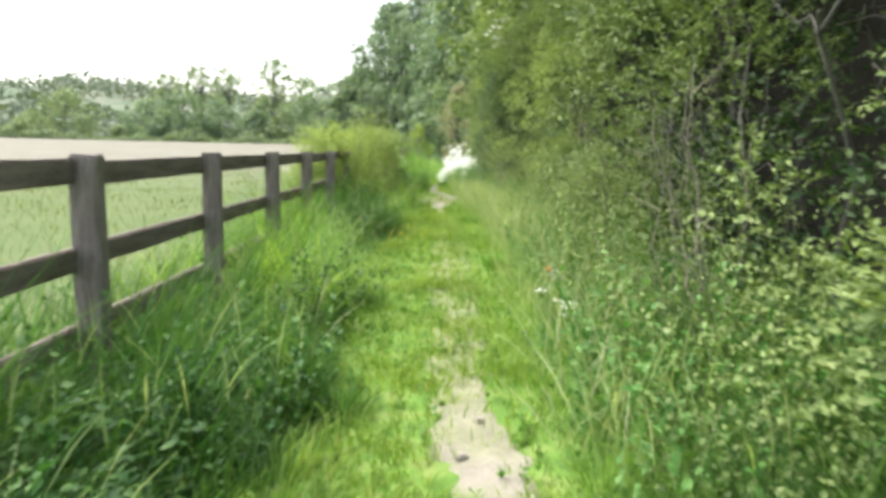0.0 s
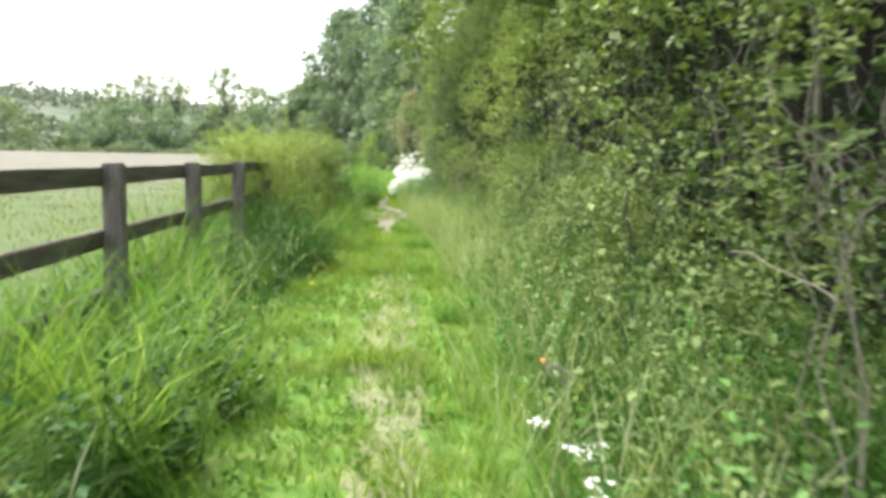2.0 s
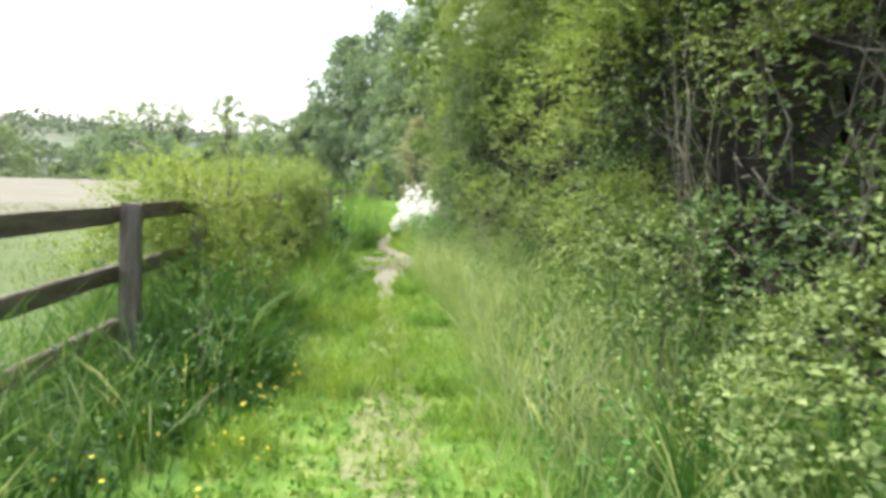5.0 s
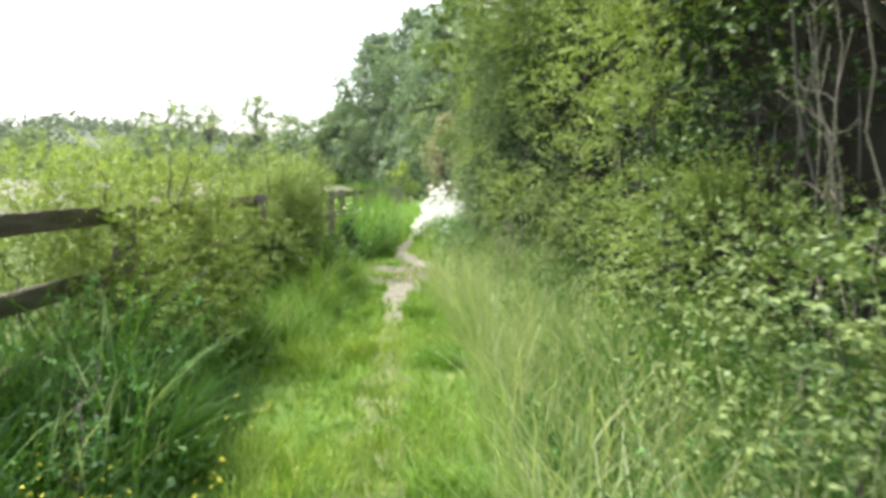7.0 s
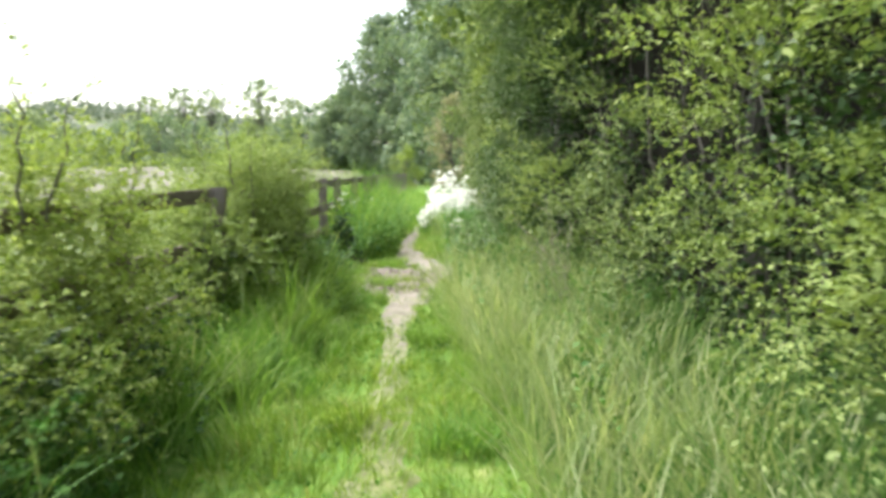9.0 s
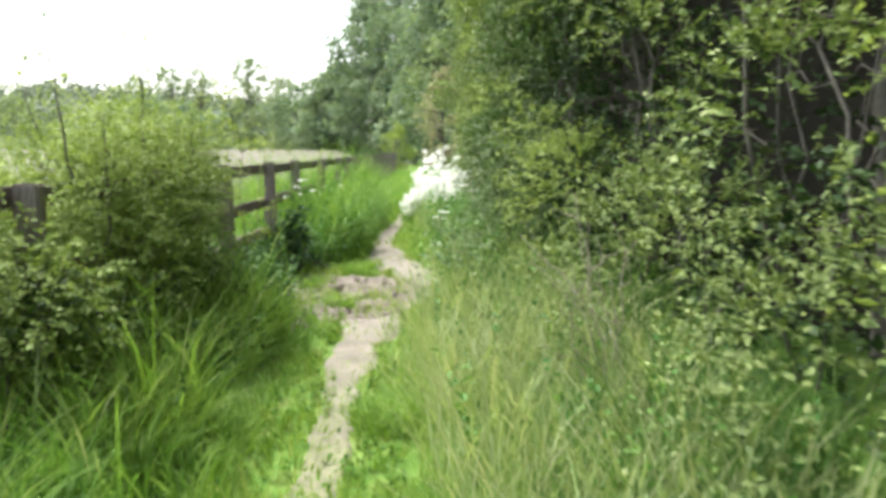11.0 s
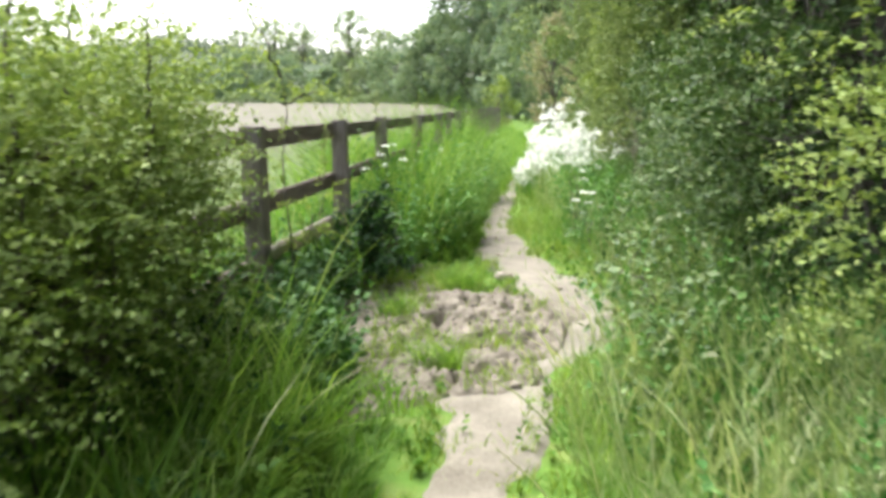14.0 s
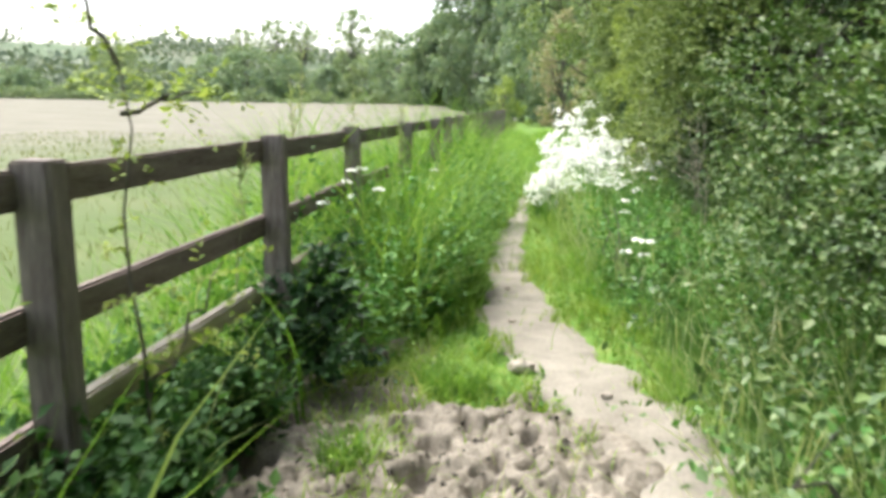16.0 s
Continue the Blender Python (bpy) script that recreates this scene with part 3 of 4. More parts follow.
        for _ in range(3):
            k = rng.integers(2, 8)
            e = P[k] + np.array([rng.uniform(-.6, .1), rng.normal(0, .5), rng.uniform(-.1, .6)])
            Q, S = wander(P[k], e, R[k] * .6, .003, 6, .05)
            lines.append((Q - base, S))
    V, T = tubes(lines)
    part("stem_tangle", mesh_np("stem_tangle", V, T, M_BARK, True), ob, "grey tangled bare stems")
    # added backing sheet, coloured near black in place of deep shade
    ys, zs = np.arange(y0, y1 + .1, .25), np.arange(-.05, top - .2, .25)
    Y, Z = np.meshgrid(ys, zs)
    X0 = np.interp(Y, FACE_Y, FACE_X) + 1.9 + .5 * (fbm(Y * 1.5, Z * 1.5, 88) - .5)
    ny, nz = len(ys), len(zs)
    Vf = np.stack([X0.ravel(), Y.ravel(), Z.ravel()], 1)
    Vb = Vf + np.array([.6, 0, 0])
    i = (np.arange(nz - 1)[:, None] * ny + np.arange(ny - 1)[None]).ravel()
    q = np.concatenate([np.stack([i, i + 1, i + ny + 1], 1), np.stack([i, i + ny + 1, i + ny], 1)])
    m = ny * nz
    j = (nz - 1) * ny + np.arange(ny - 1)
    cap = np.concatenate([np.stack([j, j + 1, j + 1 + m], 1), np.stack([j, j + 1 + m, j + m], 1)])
    part("near_black_backing", mesh_np("near_black_backing", np.concatenate([Vf, Vb]) - base, np.concatenate([q, q + m, cap]), M_INNER, True), ob, "near-black sheet standing in for shade deep in the hedge")
    return ob


LIGHT = "dense light-green hawthorn hedge with small leaves"
hedge_shrub(1.0, 5.6, 3.2, M_HAW, .046, 150, "hawthorn hedge with a dark hollow and dead grey stems")
hedge_shrub(5.6, 8.6, 3.4, M_HAW, .046, 150, "unclipped hawthorn hedge with grey twigs showing")
hedge_shrub(8.6, 10.8, 3.6, M_HAW, .046, 150, "unclipped hawthorn hedge with pale shoots")
hedge_shrub(10.8, 12.9, 3.6, M_BRAMBLE, .05, 105, "open shrub with bare stems and a dark hollow", low=.75)
hedge_shrub(12.9, 15.6, 4.0, M_SHOOT, .048, 160, LIGHT)
hedge_shrub(15.6, 18.6, 4.4, M_HAW, .048, 150, "hawthorn hedge with shaded dark leaves")
hedge_shrub(18.6, 20.8, 4.4, M_SHOOT, .048, 140, "hawthorn hedge with small olive leaves")
hedge_shrub(20.8, 26.5, 4.6, M_BRAMBLE, .055, 125, "dark bramble and hawthorn thicket beside the path")
hedge_shrub(26.5, 31, 5.4, M_HAW, .06, 90, LIGHT)
hedge_shrub(31, 37, 5.8, M_FRESH, .07, 70, LIGHT)
hedge_shrub(37, 46, 6.2, M_HAW, .09, 45, "far hawthorn hedge beside the path")

# ---- fence ----
def beam(name, sx, sy, sz, mat, cuts=7, rough=.006, worn=0.0, seed=0):
    """Weathered timber, long in z or y, with softened and uneven edges; worn: how far the top is rounded off."""
    bm = bmesh.new()
    bmesh.ops.create_cube(bm, size=1)
    long_axis = 2 if sz > sy else 1
    edges = [e for e in bm.edges if abs((e.verts[0].co - e.verts[1].co)[long_axis]) > .5]
    bmesh.ops.subdivide_edges(bm, edges=edges, cuts=cuts, use_grid_fill=True)
    for v in bm.verts:
        v.co = Vector((v.co.x * sx, v.co.y * sy, (v.co.z + (.5 if long_axis == 2 else 0)) * sz))
    bmesh.ops.bevel(bm, geom=[e for e in bm.edges if e.is_manifold and e.calc_face_angle() > 1], offset=.009, segments=2, affect="EDGES")
    for v in bm.verts:
        k = v.co + Vector((seed * 3.1, seed * 1.7, 0))
        v.co += Vector((noise.noise(k * 5), noise.noise(k * 5 + Vector((9, 0, 0))), .5 * noise.noise(k * 7 + Vector((0, 9, 0))))) * rough
        if worn and v.co.z > sz - .03:
            v.co.z -= worn * (abs(v.co.x) / sx + .6 * noise.noise(k * 14))
    me = bpy.data.meshes.new(name)
    bm.to_mesh(me); bm.free()
    me.materials.append(mat)
    for p in me.polygons:
        p.use_smooth = False
    return me


fence = thing("wooden_fence", (-2.2, 12, 0), "weathered grey-brown post and rail fence, three rails", "fence")
post_x = [(0.23 + 2.05 * k, -2.218) for k in range(7)]
post_x += [(14.33, -2.17), (16.13, -2.1), (17.93, -2.03), (19.74, -1.97), (21.58, -1.938), (23.63, -1.914), (25.68, -1.93), (27.75, -1.87), (29.85, -1.815)]
post_x += [(31.9 + 2.05 * k, -1.83 - .012 * k) for k in range(16)]
post_top = lambda y: float(np.interp(y, [0, 13, 21, 30, 70], [1.235, 1.252, 1.335, 1.36, 1.5]))
POSTS = [beam("post", .125, .10, 1.5, M_POST, 8, .007, .022, s) for s in range(4)]
RAILS = [beam("rail", .042, 2.05, .112, M_WOOD, 9, .008, 0, s + 5) for s in range(4)]
for k, (py, px) in enumerate(post_x):
    p = part("post", POSTS[k % 4], fence)
    lean = (rng.normal(0, .8), rng.normal(0, .7))
    p.matrix_basis = Matrix.Translation(-fence.location) @ pose(px, py, post_top(py) - 1.5, lean[0], lean[1], rng.normal(0, 3))
    if k + 1 < len(post_x):
        qy, qx = post_x[k + 1]
        ln = math.hypot(qx - px, qy - py)
        for j, drop in enumerate((.09, .475, .82)):
            if j == 2 and 21 < py < 22:
                continue
            za, zb = post_top(py) - drop + rng.normal(0, .006), post_top(qy) - drop + rng.normal(0, .006)
            r = part("rail", RAILS[(k + 2 * j) % 4], fence)
            r.matrix_basis = (Matrix.Translation(-fence.location) @ pose((px + qx) / 2 - .078, (py + qy) / 2, (za + zb) / 2, math.degrees(math.atan2(zb - za, ln)), 0, math.degrees(-math.atan2(qx - px, qy - py)))
                              @ Matrix.Diagonal((1, (ln + .03) / 2.05, 1, 1)))
slack = tagged(new("fallen_rail", beam("fallen_rail", .045, 1.75, .115, M_PALE, 8, .008, 0, 21)), "bleached lower rail slipped down between two posts", "rail")
slack.matrix_basis = pose(-1.94, 22.5, .57, -.6, 14, 0)


# ---- shrubs over the fence ----
def bush(name, at, lumps, per, leaf, mat, label, shoots=(), stems=10, dark=True, category="bush", count=12, length=.2, trunk_mat=None):
    """lumps: rows of x, y, z, radius. shoots: rows of foot and tip of upright leafy shoots."""
    ob = thing(name, at, label, category)
    base = np.array(at)
    L = np.array(lumps, float)
    V, T = clump_sprays(L[:, :3], L[:, 3], per, count, length, leaf, (.15, -.2, .35))
    VV, TT, o = [V], [T], len(V)
    for foot, tip in shoots:
        P, _ = wander(foot, tip, .01, .004, 14, .02)
        d = unit(np.repeat(unit(np.array(tip) - np.array(foot))[None] * .45, 14, 0) + rng.normal(0, .6, (14, 3)))
        v, t = sprays(P, d, 15, .2, leaf)
        VV.append(v); TT.append(t + o); o += len(v)
    part("foliage", mesh_np("foliage", np.concatenate(VV) - base, np.concatenate(TT), mat), ob)
    # low inner leaves carry the bush's shaded underside in their colour
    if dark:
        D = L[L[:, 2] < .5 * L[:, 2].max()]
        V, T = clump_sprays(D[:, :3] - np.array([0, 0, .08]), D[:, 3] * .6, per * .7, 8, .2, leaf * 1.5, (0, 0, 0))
        part("shade_painted_foliage", mesh_np("shade_painted_foliage", V - base, T, M_DEEP), ob)
    lines = []
    for k in rng.integers(0, len(L), stems):
        c = L[k]
        lines.append(wander((base[0] + rng.normal(0, .15), c[1] + rng.normal(0, .2), base[2] - .02), (c[0] + rng.normal(0, .1), c[1] + rng.normal(0, .15), c[2] + c[3] * .6), .016, .004, 8, .05))
    for foot, tip in shoots:
        lines.append(wander(foot, tip, .009, .003, 8, .015))
    V, T = tubes(lines)
    part("stem_tangle", mesh_np("stem_tangle", V - base, T, trunk_mat or M_BARK, True), ob)
    return ob


def lump_rows(n, x0, x1, y0, y1, prof, r0, r1):
    """Clump centres filling a strip up to the height prof(y) gives."""
    rows = []
    for _ in range(n):
        y = rng.uniform(y0, y1)
        r = rng.uniform(r0, r1)
        top = prof(y)
        z = rng.uniform(.24, 1) ** .8 * (top - r * .7)
        u = rng.uniform(0, 1)
        mid, half = (x0 + x1) / 2, (x1 - x0) / 2 * (1 - .45 * (z / max(top, .2)) ** 2)
        rows.append((mid + (2 * u - 1) * half, y, max(.15, z), r))
    return rows


bush("hawthorn_bush", (-2.2, 15.0, 0), lump_rows(150, -3.0, -1.72, 13.65, 16.5, lambda y: float(np.interp(y, [13.6, 14.3, 15, 15.8, 16.6], [1.4, 1.62, 1.74, 1.5, .95])), .14, .34), 54, .033, M_FRESH,
     "yellow-green hawthorn bush grown through the fence", [((-1.95, 14.6, 1.2), (-1.93, 14.55, 1.95)), ((-2.0, 14.9, 1.2), (-1.86, 14.95, 1.75)), ((-1.9, 15.6, 1.1), (-1.85, 15.7, 1.78)), ((-2.2, 14.2, 1.1), (-2.25, 14.1, 1.6)), ((-2.3, 15.3, 1.1), (-2.35, 15.3, 1.7)), ((-2.1, 15.9, 1), (-2.05, 16.0, 1.7))], 18)
bush("hawthorn_bush", (-1.95, 19.2, 0), lump_rows(36, -2.4, -1.75, 19.4, 20.9, lambda y: 1.6, .14, .26) + [q for q in lump_rows(50, -2.1, -1.72, 18.4, 20.5, lambda y: 1.68, .16, .28) if q[2] > .7] + lump_rows(180, -2.75, -1.72, 17.4, 20.75, lambda y: float(np.interp(y, [17.3, 18.1, 18.7, 19.4, 20.2, 20.9], [1.0, 1.3, 1.55, 1.78, 1.8, 1.5])), .14, .34), 62, .033, M_SHOOT,
     "yellow-green hawthorn bush grown through the fence", [((-2.0, 18.4, 1.3), (-2.05, 18.3, 2.05)), ((-1.9, 19.3, 1.3), (-1.95, 19.4, 2.2)), ((-2.2, 20.2, 1.2), (-2.25, 20.3, 2.15)), ((-2.3, 20.6, 1.1), (-2.4, 20.7, 1.95)), ((-1.8, 19.9, 1.2), (-1.75, 19.9, 1.75)), ((-2.4, 19.0, 1.2), (-2.5, 19.0, 2.0))], 20)
bush("young_sapling", (-1.86, 21.95, 0), [(-1.9, 21.9, 1.75, .11), (-2.0, 21.72, 1.9, .12), (-1.78, 22.1, 1.5, .1), (-1.72, 22.1, .9, .1)], 40, .034, M_FRESH,
     "thin hawthorn sapling growing beside the fence", [((-1.86, 21.95, 0), (-1.88, 21.9, 1.62)), ((-1.88, 21.9, 1.6), (-2.02, 21.7, 2.0)), ((-1.88, 21.9, 1.45), (-1.7, 22.1, 1.52)), ((-1.86, 21.95, .5), (-1.66, 22.15, .95))], 0, dark=False, category="sapling")
bush("dark_shrub", (-1.84, 23.42, 0), lump_rows(17, -1.98, -1.66, 23.25, 23.6, lambda y: .7, .09, .16), 55, .07, M_HOLLY, "dark glossy shrub beside the slipped rail", [((-1.7, 23.4, .3), (-1.5, 23.5, .55)), ((-1.75, 23.5, .4), (-1.62, 23.6, .78)), ((-1.7, 23.3, .2), (-1.48, 23.3, .35))], 5, dark=False, count=6, length=.1)
bush("leafy_weed", (-1.62, 23.72, 0), lump_rows(14, -1.75, -1.45, 23.6, 23.95, lambda y: .6, .09, .15), 46, .06, M_NETTLE, "bright green broad-leaved weed beside a dark shrub", (), 4, dark=False, category="weeds", count=6, length=.1)
bush("bramble", (.25, 21.6, 0), lump_rows(40, -.02, .55, 20.2, 23.4, lambda y: .85, .12, .26), 26, .05, M_BRAMBLE, "low bramble with broad toothed leaves", (), 5, dark=False, count=7)
bush("bramble", (.3, 25.5, 0), lump_rows(34, .0, .6, 24.2, 27.4, lambda y: .8, .12, .26), 26, .048, M_NETTLE, "low green bramble at the path's edge", (), 10, dark=False, count=7)
bush("weed_clump", (-1.85, 21.3, 0), lump_rows(30, -2.1, -1.6, 20.4, 21.5, lambda y: .5, .1, .18), 30, .05, M_WEED, "leafy dark green weeds below the fence post", (), 5, dark=True, category="weeds", count=10)
bush("pale_shrub", (1.0, 11.05, 0), [q for q in lump_rows(26, .5, .95, 10.7, 11.6, lambda y: 1.4, .14, .24) if q[2] > .6], 44, .029, M_HAW, "pale leafy shrub in front of dark bare stems", (), 1, dark=False)
bush("bush_by_fence", (-1.9, 11.4, 0), lump_rows(16, -2.2, -1.5, 12.5, 14.2, lambda y: .8, .14, .24), 26, .045, M_NETTLE, "dark green leafy growth below the fence rails", (), 8, dark=True)


# ---- herbs ----
def herb_mesh(name, x, y, h, leaf, mat, count=12):
    o = np.stack([x, y, land(x, y)], 1)
    d = unit(np.stack([rng.normal(0, .25, len(x)), rng.normal(0, .25, len(x)), np.ones(len(x))], 1))
    VV, TT, off = [], [], 0
    for k in range(3):
        sel = slice(k, None, 3)
        hh = float(np.mean(h[sel])) * (0.75 + .25 * k)
        v, t = sprays(o[sel], d[sel], count, hh, leaf, .6, .12, .45)
        VV.append(v); TT.append(t + off); off += len(v)
    return mesh_np(name, np.concatenate(VV), np.concatenate(TT), mat)


x, y = scatter(2600, -.1, .85, 2.6, 34, lambda x, y: smooth(.05, .3, x - edge_right(y)) * (1 - mud_at(x, y)) * np.where(y < 8.5, .8, np.where(y < 20, .22, .7)), .7, 1.1, 57)
stuff("nettles", herb_mesh("nettles", x, y, rng.uniform(.4, .95, len(x)), .052, M_NETTLE, 22), "nettles and leafy weeds at the foot of the hedge", "weeds")
x, y = scatter(1500, .05, .9, 2.6, 22, lambda x, y: smooth(.15, .45, x - edge_right(y)) * np.where(y < 9, 1, .3), .8, .9, 58)
stuff("hedge_weeds", herb_mesh("hedge_weeds", x, y, rng.uniform(.7, 1.2, len(x)), .034, M_HAW, 24), "olive leafy weeds leaning out of the hedge", "weeds")
x, y = scatter(6400, -2.7, -1.15, 1.5, 34, lambda x, y: smooth(-.05, -.3, x - edge_left(y)) * (1 - mud_at(x, y)) * np.where(y < 9, 1, .2), .8, .9, 59)
stuff("verge_weeds", herb_mesh("verge_weeds", x, y, rng.uniform(.3, .66, len(x)), .06, M_WEED, 15), "dark green leafy weeds among the tall grass", "weeds")
x, y = scatter(3600, -2.25, -1.25, 20.5, 22.95, lambda x, y: smooth(.02, -.12, x + 1.27 + .08 * (y - 20.1)) * (1 - mud_at(x, y)), .6, .5, 61)
stuff("fence_foot_weeds", herb_mesh("fence_foot_weeds", x, y, rng.uniform(.3, .66, len(x)), .075, M_WEED, 16), "dark green ferny weeds round the foot of a fence post", "weeds")
x, y = scatter(1500, -2.3, -1.05, 23.6, 32, lambda x, y: smooth(.1, -.15, x - edge_left(y)) * (1 - mud_at(x, y)), .6, 1.3, 73)
stuff("verge_nettles", herb_mesh("verge_nettles", x, y, rng.uniform(.6, 1.2, len(x)), .065, M_NETTLE, 22), "green leafy weeds among grass along the fence", "weeds")
for cx, cy, r in ((-.15, 15.4, .2), (-.3, 18.15, .24), (-.15, 12.6, .2), (.02, 9.8, .22), (-1.35, 22.6, .12), (-1.0, 23.7, .22), (-.95, 21.5, .16)):
    n = int(1500 * r)
    a, q = rng.uniform(0, 6.28, n), r * np.sqrt(rng.uniform(0, 1, n))
    tx, ty = cx + q * np.cos(a), cy + q * np.sin(a)
    tagged(new("grass_tuft", blade_mesh("grass_tuft", tx, ty, rng.uniform(.1, .28, n), rng.uniform(.006, .012, n), rng.uniform(.4, 1.4, n), M_VERGE, 3)), "dark green grass tuft beside the path", "grass", "tufts beside the path")


x, y = scatter(3000, -1.5, .2, 2.8, 26, lambda x, y: (1 - smooth(.3, .7, soil_at(x, y))) * smooth(-.1, .1, x - edge_left(y)), .8, 1.6, 60)
stuff("lawn_weeds", herb_mesh("lawn_weeds", x, y, rng.uniform(.05, .12, len(x)), .038, M_TURF, 7), "clover and small broad leaves in the short grass", "weeds")

# ---- flowers ----
def disc_fans(c, r, n=7, tip=.25):
    """Small flat many-sided florets."""
    a = np.linspace(0, 2 * np.pi, n, endpoint=False)
    tilt = rng.normal(0, tip, (len(c), 2))
    dx, dy = np.cos(a)[None] * r[:, None], np.sin(a)[None] * r[:, None]
    ring = np.stack([c[:, :1] + dx, c[:, 1:2] + dy, c[:, 2:] + dx * tilt[:, :1] + dy * tilt[:, 1:]], 2)
    V = np.concatenate([c[:, None] + np.array([0, 0, .004]), ring], 1).reshape(-1, 3)
    b = (np.arange(len(c)) * (n + 1))[:, None]
    k = np.arange(n)
    tri = np.stack([np.zeros(n, int), 1 + k, 1 + (k + 1) % n], 1)
    return V, (b[:, :, None] + tri[None]).reshape(-1, 3)


def umbel_points(c, r, n=16):
    a, q = rng.uniform(0, 6.28, (len(c), n)), np.sqrt(rng.uniform(0, 1, (len(c), n)))
    p = np.stack([c[:, :1] + np.cos(a) * q * r[:, None], c[:, 1:2] + np.sin(a) * q * r[:, None], c[:, 2:] - .25 * q ** 2 * r[:, None] + rng.normal(0, .004, a.shape)], 2)
    return p.reshape(-1, 3)


def parsley(at, h, heads, wide, label="cow parsley with white flower heads by the path"):
    ob = thing("cow_parsley", at, label, "flower", "cow parsley by the path")
    tips = np.stack([rng.normal(0, wide, heads), rng.normal(0, wide, heads), h * rng.uniform(.78, 1, heads)], 1)
    V, T = tubes([wander((0, 0, 0), (0, 0, h * .5), .006, .004, 5, .01)] + [wander((0, 0, h * rng.uniform(.3, .5)), t, .004, .002, 5, .01) for t in tips], 4)
    part("stem", mesh_np("stem", V, T, M_NETTLE, True), ob)
    for t in tips:
        V, T = disc_fans(umbel_points(t[None], np.array([rng.uniform(.03, .055)]), 18), rng.uniform(.006, .012, 18))
        part("umbel", mesh_np("umbel", V, T, M_PETAL), ob)
    n = 9
    o = np.stack([np.zeros(n), np.zeros(n), h * rng.uniform(.1, .6, n)], 1)
    V, T = sprays(o, unit(rng.normal(0, 1, (n, 3)) * np.array([1, 1, .3])), 12, .22, .05, .4)
    part("leaf_sprays", mesh_np("leaf_sprays", V, T, M_NETTLE), ob)


for fx, fy, h, heads, wide in ((-1.70, 24.66, 1.14, 6, .09), (.03, 24.55, .76, 5, .06), (.1, 27.5, .9, 6, .1), (-.25, 28.6, .7, 5, .09), (.2, 26.3, .8, 3, .07), (-1.55, 26.6, 1.0, 4, .1),
                              (-.02, 5.3, .45, 2, .05), (.05, 5.75, .4, 2, .05), (.15, 30, 1.0, 7, .14), (-.3, 30.8, .8, 6, .12), (.35, 27.8, .85, 5, .12), (.5, 28.4, .95, 6, .14), (.3, 29.2, .8, 5, .12), (.16, 5.85, .36, 3, .04)):
    parsley((fx, fy, float(land(fx, fy))), h, heads, wide)


def blossom_mass(at, r, h, n):
    ob = thing("white_flower_clump", at, "tall clump of bright white cow parsley flowers beside the path", "flower", "white flowers by the path")
    a, q = rng.uniform(0, 6.28, n), np.sqrt(rng.uniform(0, 1, n))
    c = np.stack([np.cos(a) * q * r, np.sin(a) * q * r * 1.3, h * (1.05 - .6 * q ** 1.5) * (1 - .6 * rng.uniform(0, 1, n) ** 2)], 1)
    V, T = disc_fans(umbel_points(c, rng.uniform(.05, .1, n), 18) + rng.normal(0, .03, (n * 18, 3)), rng.uniform(.011, .025, n * 18), 5, .8)
    part("blossom", mesh_np("blossom", V, T, M_PETAL), ob)
    V, T = tubes([wander((p[0] * .4, p[1] * .4, 0), p, .006, .003, 5, .02) for p in c[::3]], 4)
    part("stem_tangle", mesh_np("stem_tangle", V, T, M_NETTLE, True), ob)
    k = max(60, n // 3)
    o = np.stack([rng.normal(0, r * .5, k), rng.normal(0, r * .6, k), h * rng.uniform(0, .4, k)], 1)
    V, T = sprays(o, unit(rng.normal(0, 1, (k, 3))), 9, .25, .06, .45)
    part("foliage", mesh_np("foliage", V, T, M_NETTLE), ob)


for bx, by, r, h, n in ((.02, 33.9, .55, 1.6, 66), (.3, 33.4, .62, 1.5, 64), (.62, 32.7, .5, 1.2, 40), (-.1, 32.2, .4, .95, 44), (.75, 31.6, .5, 1.05, 30), (-.36, 31.2, .26, .78, 46), (.1, 31.0, .45, .95, 34)):
    blossom_mass((bx, by, float(land(bx, by))), r, h, n)
n = 150
x, y = rng.uniform(-2.0, -1.0, n), np.concatenate([rng.uniform(8, 14, n // 2), rng.uniform(11, 12.6, n - n // 2)])
V, T = disc_fans(np.stack([x, y, land(x, y) + rng.uniform(.08, .32, n)], 1), rng.uniform(.007, .012, n), 6)
stuff("buttercups", mesh_np("buttercups", V, T, M_YELLOW), "small yellow buttercups in the grass", "flower")


# ---- dead canes, stones ----
def cane(p0, p1, arch, r, mat, label):
    t = np.linspace(0, 1, 12)[:, None]
    P = np.array(p0) * (1 - t) + np.array(p1) * t
    P[:, 2] += arch * 4 * (t * (1 - t))[:, 0]
    P[1:-1] += rng.normal(0, .012, (10, 3))
    V, T = tubes([(P, np.linspace(r, r * .4, 12))])
    tagged(new("dead_cane", mesh_np("dead_cane", V, T, mat, True)), label, "branch", "dead canes in the hedge")


for p0, p1, arch in (((.75, 3.7, .2), (.28, 3.5, 1.15), .1), ((.6, 4.6, .3), (.42, 4.2, 1.5), .08), ((1.25, 11.7, .3), (1.1, 12.0, 2.0), .06), ((1.3, 11.2, .2), (1.1, 11.0, 2.2), .05),
                     ((.45, 18.4, .95), (.3, 18.2, 1.08), .05), ((.7, 7.3, .4), (.5, 6.9, 1.6), .08)):
    cane(p0, p1, arch, rng.uniform(.004, .009), M_BARK, "bare dead cane sticking out of the hedge")


